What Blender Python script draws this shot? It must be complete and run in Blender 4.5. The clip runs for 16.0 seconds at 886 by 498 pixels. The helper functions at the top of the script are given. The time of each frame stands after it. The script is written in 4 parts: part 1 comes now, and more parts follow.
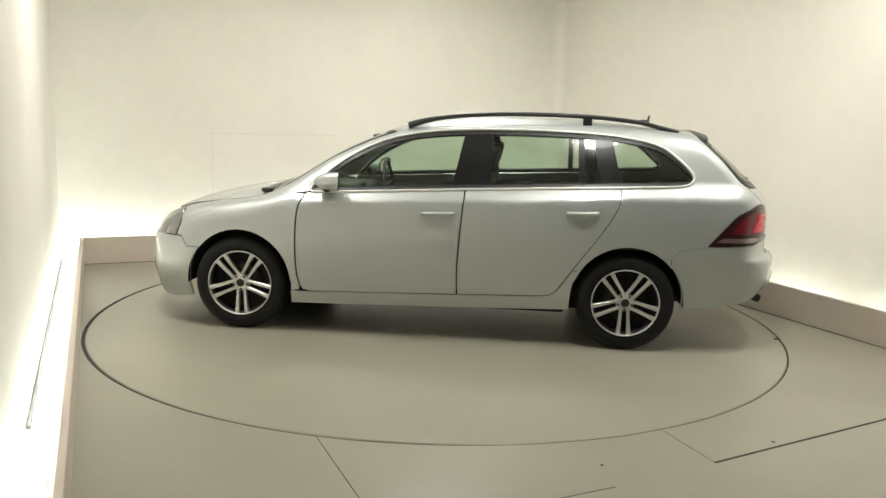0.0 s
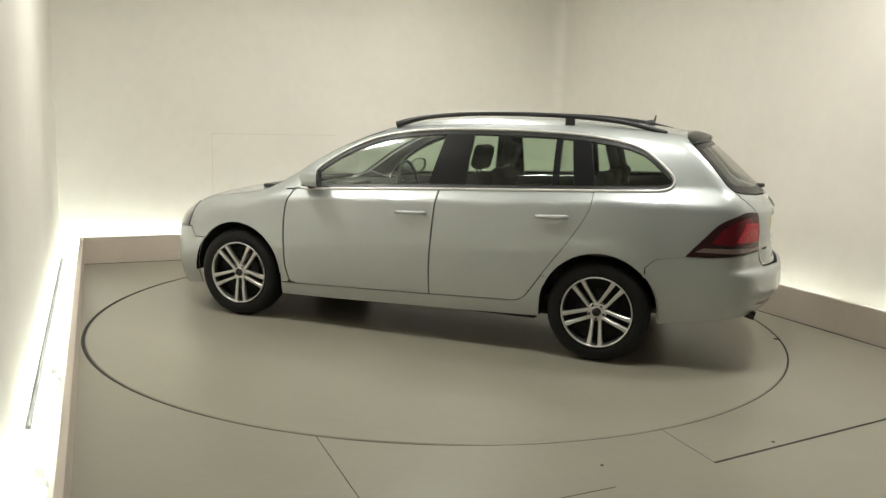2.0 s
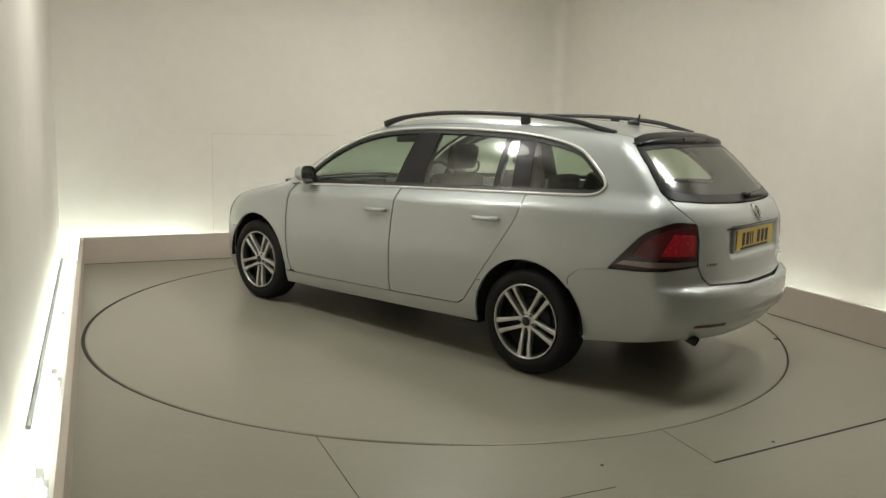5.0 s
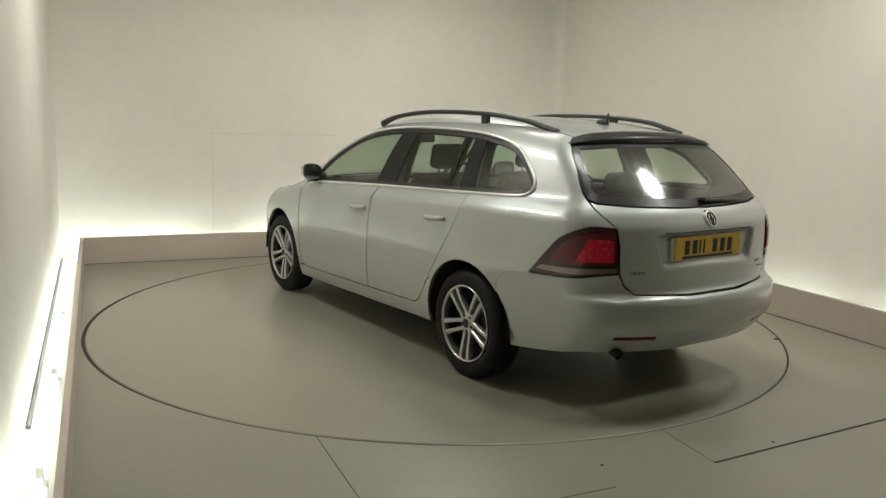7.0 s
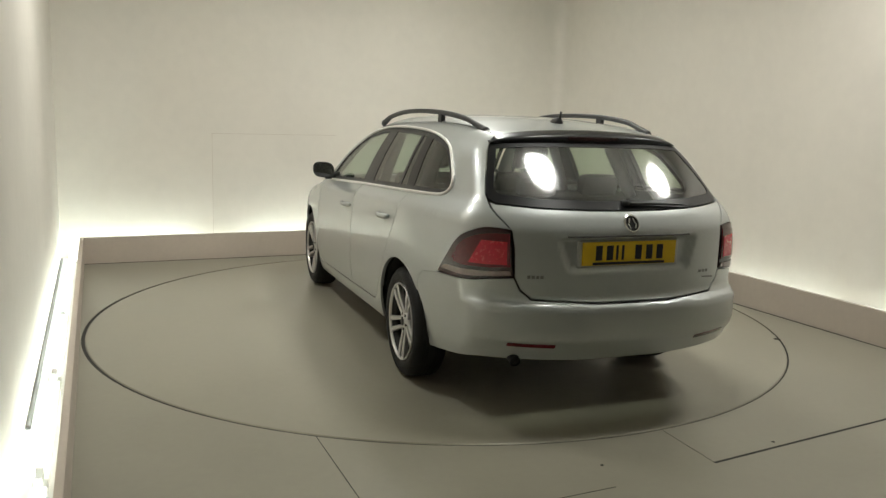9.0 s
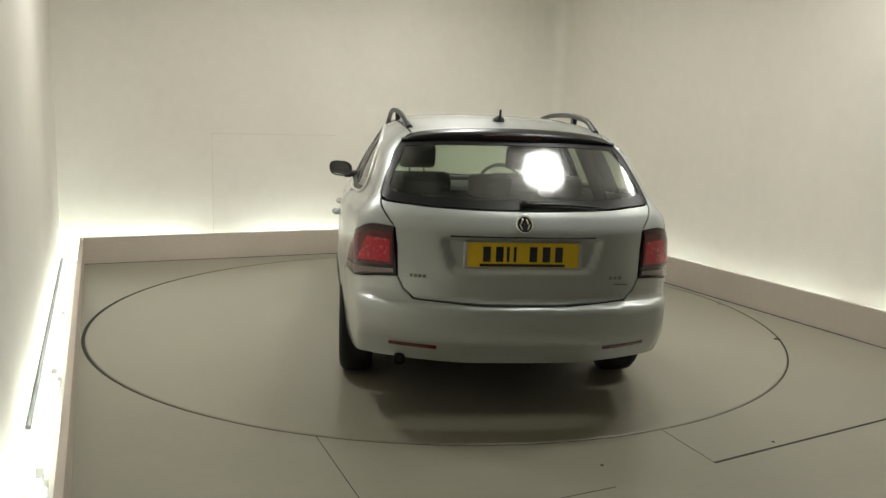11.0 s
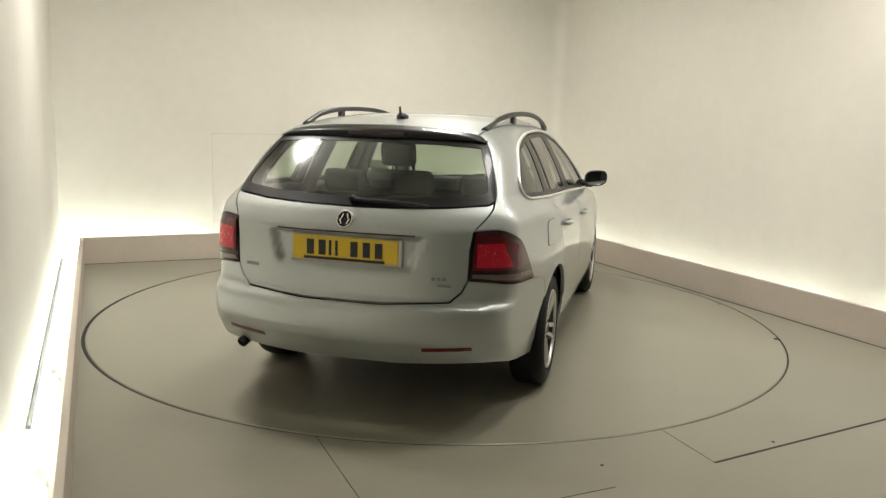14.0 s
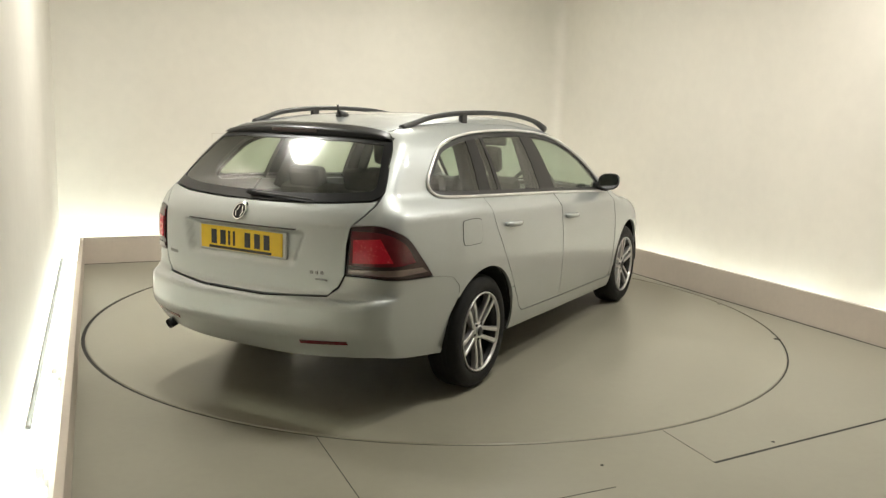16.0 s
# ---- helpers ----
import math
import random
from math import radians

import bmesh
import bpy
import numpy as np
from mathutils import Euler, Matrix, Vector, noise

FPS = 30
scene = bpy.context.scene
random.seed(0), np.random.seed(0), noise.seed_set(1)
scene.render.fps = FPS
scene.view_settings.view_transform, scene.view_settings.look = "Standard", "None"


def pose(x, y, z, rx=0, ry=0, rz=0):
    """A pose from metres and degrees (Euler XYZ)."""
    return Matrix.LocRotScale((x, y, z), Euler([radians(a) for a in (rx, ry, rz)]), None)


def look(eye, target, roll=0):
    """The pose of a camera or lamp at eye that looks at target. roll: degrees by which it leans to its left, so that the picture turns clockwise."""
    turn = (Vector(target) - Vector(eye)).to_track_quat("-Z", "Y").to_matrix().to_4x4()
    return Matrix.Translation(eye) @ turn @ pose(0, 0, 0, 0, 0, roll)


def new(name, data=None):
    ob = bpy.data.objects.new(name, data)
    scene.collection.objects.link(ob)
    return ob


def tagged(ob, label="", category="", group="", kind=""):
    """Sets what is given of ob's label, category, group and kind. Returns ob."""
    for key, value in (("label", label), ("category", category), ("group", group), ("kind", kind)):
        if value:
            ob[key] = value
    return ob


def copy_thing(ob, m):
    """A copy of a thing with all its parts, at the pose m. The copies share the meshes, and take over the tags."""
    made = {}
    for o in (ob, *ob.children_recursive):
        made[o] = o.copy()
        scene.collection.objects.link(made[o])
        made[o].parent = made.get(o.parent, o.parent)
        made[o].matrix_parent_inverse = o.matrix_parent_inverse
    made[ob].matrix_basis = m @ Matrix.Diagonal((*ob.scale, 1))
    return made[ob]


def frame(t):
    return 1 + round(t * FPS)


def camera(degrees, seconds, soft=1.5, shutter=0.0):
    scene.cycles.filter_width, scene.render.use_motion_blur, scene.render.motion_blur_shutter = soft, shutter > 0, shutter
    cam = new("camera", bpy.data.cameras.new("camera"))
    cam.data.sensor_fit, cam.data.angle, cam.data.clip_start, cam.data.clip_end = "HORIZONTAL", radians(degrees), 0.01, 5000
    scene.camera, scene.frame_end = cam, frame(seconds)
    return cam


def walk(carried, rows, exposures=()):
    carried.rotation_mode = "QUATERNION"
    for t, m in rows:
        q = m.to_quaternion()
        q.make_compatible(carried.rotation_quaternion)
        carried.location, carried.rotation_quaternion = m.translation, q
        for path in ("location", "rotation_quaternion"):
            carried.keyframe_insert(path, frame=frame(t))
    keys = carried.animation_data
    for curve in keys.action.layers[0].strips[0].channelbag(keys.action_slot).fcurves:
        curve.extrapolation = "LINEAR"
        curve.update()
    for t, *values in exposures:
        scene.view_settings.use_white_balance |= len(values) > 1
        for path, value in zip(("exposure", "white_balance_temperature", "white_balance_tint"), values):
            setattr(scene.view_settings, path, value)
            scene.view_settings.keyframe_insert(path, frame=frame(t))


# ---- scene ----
# ---- camera ----
cam = camera(57.0, 16.0, soft=1.4)
EYE = Vector((0.0, -5.988, 1.506))
VIEW = look(EYE, EYE + Vector((0.004, 0.9861, -0.1662)), 1.8)
EXPOSURES = [(0.0, 0.49, 6430, 10), (1.0, 0.40, 6430, 10), (2.0, 0.21, 6430, 10), (3.5, -0.03, 6430, 10), (6.5, -0.18, 6430, 10), (9.0, -0.13, 6400, 10), (11.5, -0.05, 6400, 10), (12.5, 0.09, 6450, 10), (14.0, 0.26, 6550, 11), (15.5, 0.38, 6550, 11), (16.0, 0.40, 6550, 11)]
walk(cam, [(0.0, VIEW), (16.0, VIEW)], EXPOSURES)

# ---- world and light ----
world = bpy.data.worlds.new("world")
scene.world = world
world.use_nodes = True
world.node_tree.nodes["Background"].inputs[0].default_value = (0.5, 0.5, 0.5, 1)
world.node_tree.nodes["Background"].inputs[1].default_value = 0.004


LAMP_WHITE = (1.0, 0.985, 0.915)
# the last lamp is added to brighten the back wall and car roof
LAMPS = [(2.8, -0.9), (1.05, -1.75), (-1.88, -0.88), (0.1, 1.0)]
LAMP_WATTS = [32, 27, 40, 44]
UP_WATTS = 11
CEILING, LAMP_Z = 4.3, 3.3
for (lx, ly), watts in zip(LAMPS, LAMP_WATTS):
    data = bpy.data.lights.new("studio_light", "AREA")
    data.shape, data.size, data.energy, data.color = "DISK", 0.48, watts, LAMP_WHITE
    new("studio_light", data).matrix_world = look((lx, ly, LAMP_Z), (lx, ly, 0))
    # added upward fill above each bowl, only to brighten the ceiling
    data = bpy.data.lights.new("studio_uplight", "AREA")
    data.shape, data.size, data.energy, data.color = "DISK", 0.40, UP_WATTS, LAMP_WHITE
    new("studio_uplight", data).matrix_world = look((lx, ly, LAMP_Z + 0.21), (lx, ly, 9))

# ---- materials ----


def material(name, colour, rough=0.5, metal=0.0, var=0.06, scale=6.0, bump=0.0, bump_scale=200.0, coat=0.0, emit=None, power=0.0):
    m = bpy.data.materials.new(name)
    m.use_nodes = True
    nt = m.node_tree
    b = nt.nodes["Principled BSDF"]
    b.inputs["Roughness"].default_value = rough
    b.inputs["Metallic"].default_value = metal
    b.inputs["Coat Weight"].default_value = coat
    b.inputs["Coat Roughness"].default_value = 0.05
    b.inputs["Base Color"].default_value = (*colour, 1)
    if emit:
        b.inputs["Emission Color"].default_value = (*emit, 1)
        b.inputs["Emission Strength"].default_value = power
    co = nt.nodes.new("ShaderNodeTexCoord")
    if var > 0:
        n1 = nt.nodes.new("ShaderNodeTexNoise")
        n1.inputs["Scale"].default_value, n1.inputs["Detail"].default_value = scale, 6
        n2 = nt.nodes.new("ShaderNodeTexNoise")
        n2.inputs["Scale"].default_value, n2.inputs["Detail"].default_value = scale * 14, 3
        nt.links.new(co.outputs["Object"], n1.inputs["Vector"])
        nt.links.new(co.outputs["Object"], n2.inputs["Vector"])
        add = nt.nodes.new("ShaderNodeMath")
        add.operation = "MULTIPLY_ADD"
        add.inputs[1].default_value = 0.35
        nt.links.new(n2.outputs[0], add.inputs[0])
        nt.links.new(n1.outputs[0], add.inputs[2])
        ramp = nt.nodes.new("ShaderNodeValToRGB")
        ramp.color_ramp.elements[0].position, ramp.color_ramp.elements[1].position = 0.45, 0.9
        ramp.color_ramp.elements[0].color = (*[c * (1 - var) for c in colour], 1)
        ramp.color_ramp.elements[1].color = (*[min(1, c * (1 + var)) for c in colour], 1)
        nt.links.new(add.outputs[0], ramp.inputs[0])
        nt.links.new(ramp.outputs[0], b.inputs["Base Color"])
        mr = nt.nodes.new("ShaderNodeMapRange")
        mr.inputs["To Min"].default_value, mr.inputs["To Max"].default_value = max(0, rough - var), min(1, rough + var)
        nt.links.new(n1.outputs[0], mr.inputs["Value"])
        nt.links.new(mr.outputs[0], b.inputs["Roughness"])
    if bump > 0:
        n3 = nt.nodes.new("ShaderNodeTexNoise")
        n3.inputs["Scale"].default_value, n3.inputs["Detail"].default_value = bump_scale, 4
        nt.links.new(co.outputs["Object"], n3.inputs["Vector"])
        bp = nt.nodes.new("ShaderNodeBump")
        bp.inputs["Strength"].default_value, bp.inputs["Distance"].default_value = bump, 0.01
        nt.links.new(n3.outputs[0], bp.inputs["Height"])
        nt.links.new(bp.outputs[0], b.inputs["Normal"])
    return m


WALL = material("wall_paint", (0.74, 0.70, 0.63), 0.85, var=0.05, scale=0.7, bump=0.08, bump_scale=60)
PLINTH = material("plinth_paint", (0.54, 0.47, 0.40), 0.6, var=0.06, scale=2.0, bump=0.05, bump_scale=90)
FLOOR = material("floor_paint", (0.275, 0.260, 0.205), 0.33, var=0.06, scale=1.6, bump=0.04, bump_scale=120)
TABLE = material("table_paint", (0.285, 0.270, 0.211), 0.30, var=0.06, scale=1.4, bump=0.04, bump_scale=120)
GAP = material("dark_gap", (0.03, 0.03, 0.025), 0.8, var=0.2, scale=20)
CEIL = material("ceiling_paint", (0.74, 0.73, 0.66), 0.9, var=0.04, scale=1.5)
STEEL = material("lamp_housing", (0.85, 0.85, 0.84), 0.5, var=0.04, scale=9)
TUBE = material("fluorescent_tube", (0.9, 0.95, 0.9), 0.4, var=0, emit=(0.86, 1.0, 0.96), power=19.5)
WHITE = material("white_gloss", (0.82, 0.83, 0.80), 0.4, var=0.03, scale=3)
UNSEEN_WALL = material("dark_unseen_wall", (0.25, 0.245, 0.235), 0.8, var=0.1, scale=1.2)
CABLE = material("cable_sheath", (0.12, 0.11, 0.1), 0.6, var=0.1, scale=30)

# ---- mesh helpers ----


def part(name, bm, mat, parent=None, label="", smooth=False):
    me = bpy.data.meshes.new(name)
    bm.normal_update()
    bm.to_mesh(me)
    bm.free()
    if smooth:
        for p in me.polygons:
            p.use_smooth = True
    me.materials.append(mat)
    ob = new(name, me)
    if parent:
        ob.parent = parent
    if label:
        tagged(ob, label)
    return ob


def box(bm, x0, x1, y0, y1, z0, z1, m=None, bevel=0.0):
    vs = [bm.verts.new((x, y, z)) for x in (x0, x1) for y in (y0, y1) for z in (z0, z1)]
    fs = [bm.faces.new([vs[i] for i in q]) for q in ((0, 1, 3, 2), (4, 6, 7, 5), (0, 4, 5, 1), (2, 3, 7, 6), (0, 2, 6, 4), (1, 5, 7, 3))]
    if bevel > 0:
        es = {e for f in fs for e in f.edges}
        out = bmesh.ops.bevel(bm, geom=list(es), offset=bevel, segments=2, profile=0.5, affect="EDGES")
        vs = list({v for f in out["faces"] for v in f.verts} | {v for v in vs if v.is_valid})
    if m:
        for v in vs:
            v.co = m @ v.co
    return vs


def prism(bm, pts, z0, z1):
    lo = [bm.verts.new((x, y, z0)) for x, y in pts]
    hi = [bm.verts.new((x, y, z1)) for x, y in pts]
    n = len(pts)
    bm.faces.new(lo[::-1])
    bm.faces.new(hi)
    for i in range(n):
        bm.faces.new((lo[i], lo[(i + 1) % n], hi[(i + 1) % n], hi[i]))


def tube(bm, path, r, seg=10, cap=True):
    rings = []
    for i, p in enumerate(path):
        a, b = Vector(path[max(0, i - 1)]), Vector(path[min(len(path) - 1, i + 1)])
        q = (b - a).to_track_quat("Z", "Y")
        rr = r[i] if isinstance(r, (list, tuple)) else r
        rings.append([bm.verts.new(Vector(p) + q @ Vector((rr * math.cos(k * 2 * math.pi / seg), rr * math.sin(k * 2 * math.pi / seg), 0))) for k in range(seg)])
    for a, b in zip(rings, rings[1:]):
        for k in range(seg):
            bm.faces.new((a[k], a[(k + 1) % seg], b[(k + 1) % seg], b[k]))
    if cap:
        bm.faces.new(rings[0][::-1])
        bm.faces.new(rings[-1])


# ---- the studio ----
# plinth lines on the floor: left, back and right
P_LB, P_BR = Vector((-3.300, 1.470)), Vector((1.145, 3.480))
D_L, D_B, D_R = Vector((0.389, -0.921)), Vector((0.9112, 0.4121)), Vector((0.4271, -0.9042))
N_L, N_B, N_R = Vector((-0.921, -0.389)), Vector((-0.4121, 0.9112)), Vector((0.9042, 0.4271))
P_L0, P_R0 = P_LB + D_L * 9.4, P_BR + D_R * 11.5
W_LB = P_LB + N_B * 0.35 + N_L * 0.20
W_BR = Vector((1.371, 3.974))
W_L0, W_R0 = W_LB + D_L * 9.9, W_BR + D_R * 12.2
PLINTH_H = 0.25


def wall(name, a, b, out, h=CEILING, t=0.15, mat=WALL, label="plain warm off-white painted studio wall"):
    bm = bmesh.new()
    prism(bm, [a, b, b + out * t, a + out * t], -0.05, h)
    return tagged(part(name, bm, mat), label, "wall", kind="structure")


out0 = Vector(((W_R0 - W_L0).y, -(W_R0 - W_L0).x)).normalized()
wall("wall_left", W_L0 - out0 * 0.0, W_LB, N_L)
D_W = (W_BR - W_LB).normalized()
N_W = Vector((-D_W.y, D_W.x))
wall("wall_back", W_LB - D_W * 0.15, W_BR + D_W * 0.15, N_W)
wall("wall_right", W_BR, W_R0, N_R)
# unseen wall that closes the room, kept dark to deepen the car's reflections
wall("wall_front", W_R0 + N_R * 0.15, W_L0 + N_L * 0.15, out0, mat=UNSEEN_WALL, label="unseen grey wall added behind the camera, kept dark for reflections")
bm = bmesh.new()
prism(bm, [W_L0 - D_B, W_R0 + D_B, W_BR + N_B + N_R, W_LB + N_B + N_L], CEILING, CEILING + 0.1)
tagged(part("ceiling", bm, CEIL), "plain pale painted studio ceiling", "ceiling", kind="structure")

# floor with the round pit of the turntable
R_TABLE, R_PIT, SEG = 2.440, 2.456, 160
PIT_X, PIT_Y = -0.006, -0.002
bm = bmesh.new()
outer = [W_L0 + out0 * 0.1 + N_L * 0.1, W_R0 + out0 * 0.1 + N_R * 0.1, W_BR + N_B * 0.1 + N_R * 0.1, W_LB + N_B * 0.1 + N_L * 0.1]
ring = [Vector((PIT_X + R_PIT * math.cos(2 * math.pi * k / SEG), PIT_Y + R_PIT * math.sin(2 * math.pi * k / SEG))) for k in range(SEG)]
vo = [bm.verts.new((p.x, p.y, 0)) for p in outer]
vi = [bm.verts.new((p.x, p.y, 0)) for p in ring]
es = [bm.edges.new((v[i], v[(i + 1) % len(v)])) for v in (vo, vi) for i in range(len(v))]
bmesh.ops.triangle_fill(bm, use_beauty=True, edges=es)
for f in list(bm.faces):
    if math.hypot(*f.calc_center_median()[:2]) < 1.5:
        bm.faces.remove(f)
bmesh.ops.recalc_face_normals(bm, faces=bm.faces)
if sum(f.normal.z for f in bm.faces) < 0:
    bmesh.ops.reverse_faces(bm, faces=bm.faces)
lo = [bm.verts.new((p.x, p.y, -0.06)) for p in ring]
for i in range(SEG):
    bm.faces.new((vi[i], vi[(i + 1) % SEG], lo[(i + 1) % SEG], lo[i]))
tagged(part("floor", bm, FLOOR), "smooth beige-grey painted studio floor", "floor", kind="structure")
bm = bmesh.new()
prism(bm, [(x * 1.03, y * 1.03) for x, y in ring], -0.09, -0.06)
tagged(part("turntable_pit", bm, GAP), "dark pit under the turntable", "pit", kind="structure")

turntable = tagged(new("turntable"), "round beige-grey painted turntable flush with the floor", "turntable")
bm = bmesh.new()
prof = [(0.0, 0.0), (0.8, 0.0), (1.6, 0.0), (R_TABLE - 0.006, 0.0), (R_TABLE, -0.004), (R_TABLE, -0.05)]
rows = [[bm.verts.new((r * math.cos(2 * math.pi * k / SEG), r * math.sin(2 * math.pi * k / SEG), z)) for k in range(SEG)] for r, z in prof[1:]]
c = bm.verts.new((0, 0, 0))
for k in range(SEG):
    bm.faces.new((c, rows[0][k], rows[0][(k + 1) % SEG]))
    for a, b in zip(rows, rows[1:]):
        bm.faces.new((a[k], b[k], b[(k + 1) % SEG], a[(k + 1) % SEG]))
part("table_top", bm, TABLE, turntable)


def seam(a, b, w=0.006):
    a, b = Vector(a), Vector(b)
    n = Vector((-(b - a).y, (b - a).x)).normalized() * w / 2
    bm = bmesh.new()
    prism(bm, [a - n, b - n, b + n, a + n], -0.01, 0.0015)
    return tagged(part("floor_seam", bm, GAP), "thin dark seam in the painted floor", "seam", kind="structure")


seam((-0.545, -2.402), (-0.20, -3.19), 0.003)
seam((1.255, -2.558), (3.6, -1.25), 0.013)
seam((1.255, -2.558), (1.12, -2.20), 0.0015)
seam((0.50, -2.95), (0.757, -2.829), 0.003)


# low plinth in front of the light trough
def plinth(name, a, b, out):
    bm = bmesh.new()
    t = 0.03
    prism(bm, [a, b, b + out * t, a + out * t], 0.0, PLINTH_H)
    bmesh.ops.bevel(bm, geom=[e for e in bm.edges if all(v.co.z > 0.2 for v in e.verts)], offset=0.004, segments=2, affect="EDGES")
    return tagged(part(name, bm, PLINTH), "low beige painted plinth hiding the light trough", "plinth", kind="structure")


plinth("plinth_left", P_L0, P_LB, N_L)
plinth("plinth_back", P_LB + N_L * 0.03, P_BR, N_B)
plinth("plinth_right", P_BR + N_B * 0.03, P_R0, N_R)


# white reflecting bed of the trough
def trough(a, b, c, d):
    bm = bmesh.new()
    prism(bm, [a, b, c, d], 0.0, 0.004)
    tagged(part("trough_bed", bm, WHITE), "glossy white bed of the light trough", "trough", kind="structure")


trough(P_LB + N_L * 0.03, W_LB, W_L0, P_L0 + N_L * 0.03)
trough(P_LB + N_B * 0.03, P_BR + N_B * 0.03, W_BR, W_LB)
trough(P_BR + N_R * 0.03, P_R0 + N_R * 0.03, W_R0, W_BR)


# fluorescent battens standing in the trough
def batten():
    thing = tagged(new("fluorescent_batten"), "slim fluorescent batten glowing cool white in the trough", "light fitting", group="trough battens")
    bm = bmesh.new()
    box(bm, -0.62, 0.62, -0.03, 0.03, 0.0, 0.045, bevel=0.006)
    part("housing", bm, STEEL, thing)
    bm = bmesh.new()
    tube(bm, [(-0.585, 0, 0.072), (0.585, 0, 0.072)], 0.013, 12)
    part("tube", bm, TUBE, thing, "glowing white tube", smooth=True)
    for s in (-1, 1):
        bm = bmesh.new()
        box(bm, s * 0.60 - 0.013, s * 0.60 + 0.013, -0.016, 0.016, 0.045, 0.09, bevel=0.004)
        part("lamp_holder", bm, STEEL, thing)
    return thing


def place(p, d, z=0.0):
    return pose(p.x, p.y, z, 0, 0, math.degrees(math.atan2(d.y, d.x)))


spots = []
for k in range(7):
    spots.append(place(P_LB + N_L * 0.11 + D_L * (0.3 + 1.3 * k), D_L))
for k in range(3):
    spots.append(place(P_LB + N_B * 0.19 + D_B * (0.55 + 1.5 * k), D_B))
for k in range(7):
    spots.append(place(P_BR + N_R * 0.40 + D_R * (0.5 + 1.35 * k), D_R))
first = batten()
first.matrix_basis = spots[0]
for m in spots[1:]:
    copy_thing(first, m)


# round studio lamps hanging under the ceiling, the last one an added helper
def studio_lamp():
    thing = tagged(new("studio_lamp"), "round white bowl lamp hanging under the ceiling", "ceiling lamp", group="studio lamps")
    bm = bmesh.new()
    prof = [(0.03, 0.20), (0.06, 0.19), (0.20, 0.12), (0.272, 0.0), (0.275, -0.03), (0.265, -0.03), (0.262, 0.0), (0.19, 0.10), (0.05, 0.17), (0.03, 0.18)]
    rings = [[bm.verts.new((q * math.cos(2 * math.pi * k / 32), q * math.sin(2 * math.pi * k / 32), z)) for k in range(32)] for q, z in prof]
    for a, b in zip(rings, rings[1:]):
        for k in range(32):
            bm.faces.new((a[k], a[(k + 1) % 32], b[(k + 1) % 32], b[k]))
    part("bowl", bm, STEEL, thing, smooth=True)
    bm = bmesh.new()
    tube(bm, [(0, 0, 0.18), (0, 0, CEILING - LAMP_Z)], 0.012, 8)
    part("stem", bm, STEEL, thing)
    return thing


first = studio_lamp()
first.matrix_basis = pose(*LAMPS[0], LAMP_Z)
for q in LAMPS[1:]:
    copy_thing(first, pose(*q, LAMP_Z))


# slim steel beams crossing under the ceiling
def beam(a, b):
    a, b = Vector(a), Vector(b)
    n = Vector((-(b - a).y, (b - a).x)).normalized() * 0.035
    bm = bmesh.new()
    prism(bm, [a - n, b - n, b + n, a + n], CEILING - 0.012, CEILING)
    prism(bm, [a - n * 0.25, b - n * 0.25, b + n * 0.25, a + n * 0.25], CEILING - 0.10, CEILING - 0.012)
    prism(bm, [a - n, b - n, b + n, a + n], CEILING - 0.112, CEILING - 0.10)
    tagged(part("ceiling_beam", bm, GAP), "slim dark steel beam under the ceiling", "beam", kind="structure")


beam((-2.3, -2.6), (0.6, -0.9))
beam((-1.3, -0.6), (0.9, -3.4))
beam((-2.6, -1.2), (-0.2, -3.9))
beam((0.2, -0.4), (2.6, -3.4))

# dark slit at the foot of the left wall, with its cable
bm = bmesh.new()
a, b = W_LB - N_L * 0.012 + D_L * 0.10, W_LB - N_L * 0.012 + D_L * 4.5
tube(bm, [(a.x, a.y, 0.012), ((a.x + b.x) / 2, (a.y + b.y) / 2, 0.012), (b.x, b.y, 0.012)], 0.012, 8)
tagged(part("cable", bm, CABLE), "dark cable along the foot of the lit wall", "cable")

# flush access panel in the back wall
a, b = W_LB + D_W * 1.43 - N_W * 0.003, W_LB + D_W * 2.72 - N_W * 0.003
bm = bmesh.new()
prism(bm, [a, b, b + N_W * 0.02, a + N_W * 0.02], 0.04, 1.215)
tagged(part("access_panel", bm, WALL), "flush painted access panel in the wall", "panel", kind="structure")

for p0, p1, z0, z1 in ((a - D_W * 0.003, a, 0.04, 1.218), (a, b, 1.215, 1.218)):
    bm = bmesh.new()
    prism(bm, [p0 + N_W * 0.0015, p1 + N_W * 0.0015, p1 + N_W * 0.01, p0 + N_W * 0.01], z0, z1)
    tagged(part("panel_joint", bm, PLINTH), "thin joint round the access panel", "seam", kind="structure")

# hollow corner where back and right walls meet
bm = bmesh.new()
rr = 0.14
c0, c1 = W_BR - D_W * rr, W_BR + D_R * rr
cols = []
for k in range(19):
    t = k / 18
    q = (1 - t) ** 2 * c0 + 2 * t * (1 - t) * W_BR + t * t * c1
    cols.append([bm.verts.new((q.x, q.y, z)) for z in (0.005, CEILING)])
for p, q in zip(cols, cols[1:]):
    bm.faces.new((p[0], q[0], q[1], p[1]))
tagged(part("wall_corner", bm, WALL, smooth=True), "softly rounded painted wall corner", "wall", kind="structure")


# shadow gap at the foot of the plinth
def foot_gap(a, b, n):
    bm = bmesh.new()
    prism(bm, [a, b, b - n * 0.009, a - n * 0.009], 0.0, 0.003)
    tagged(part("plinth_gap", bm, GAP), "thin dark gap at the foot of the plinth", "seam", kind="structure")


foot_gap(P_BR, P_R0, N_R)
foot_gap(P_LB, P_BR, N_B)


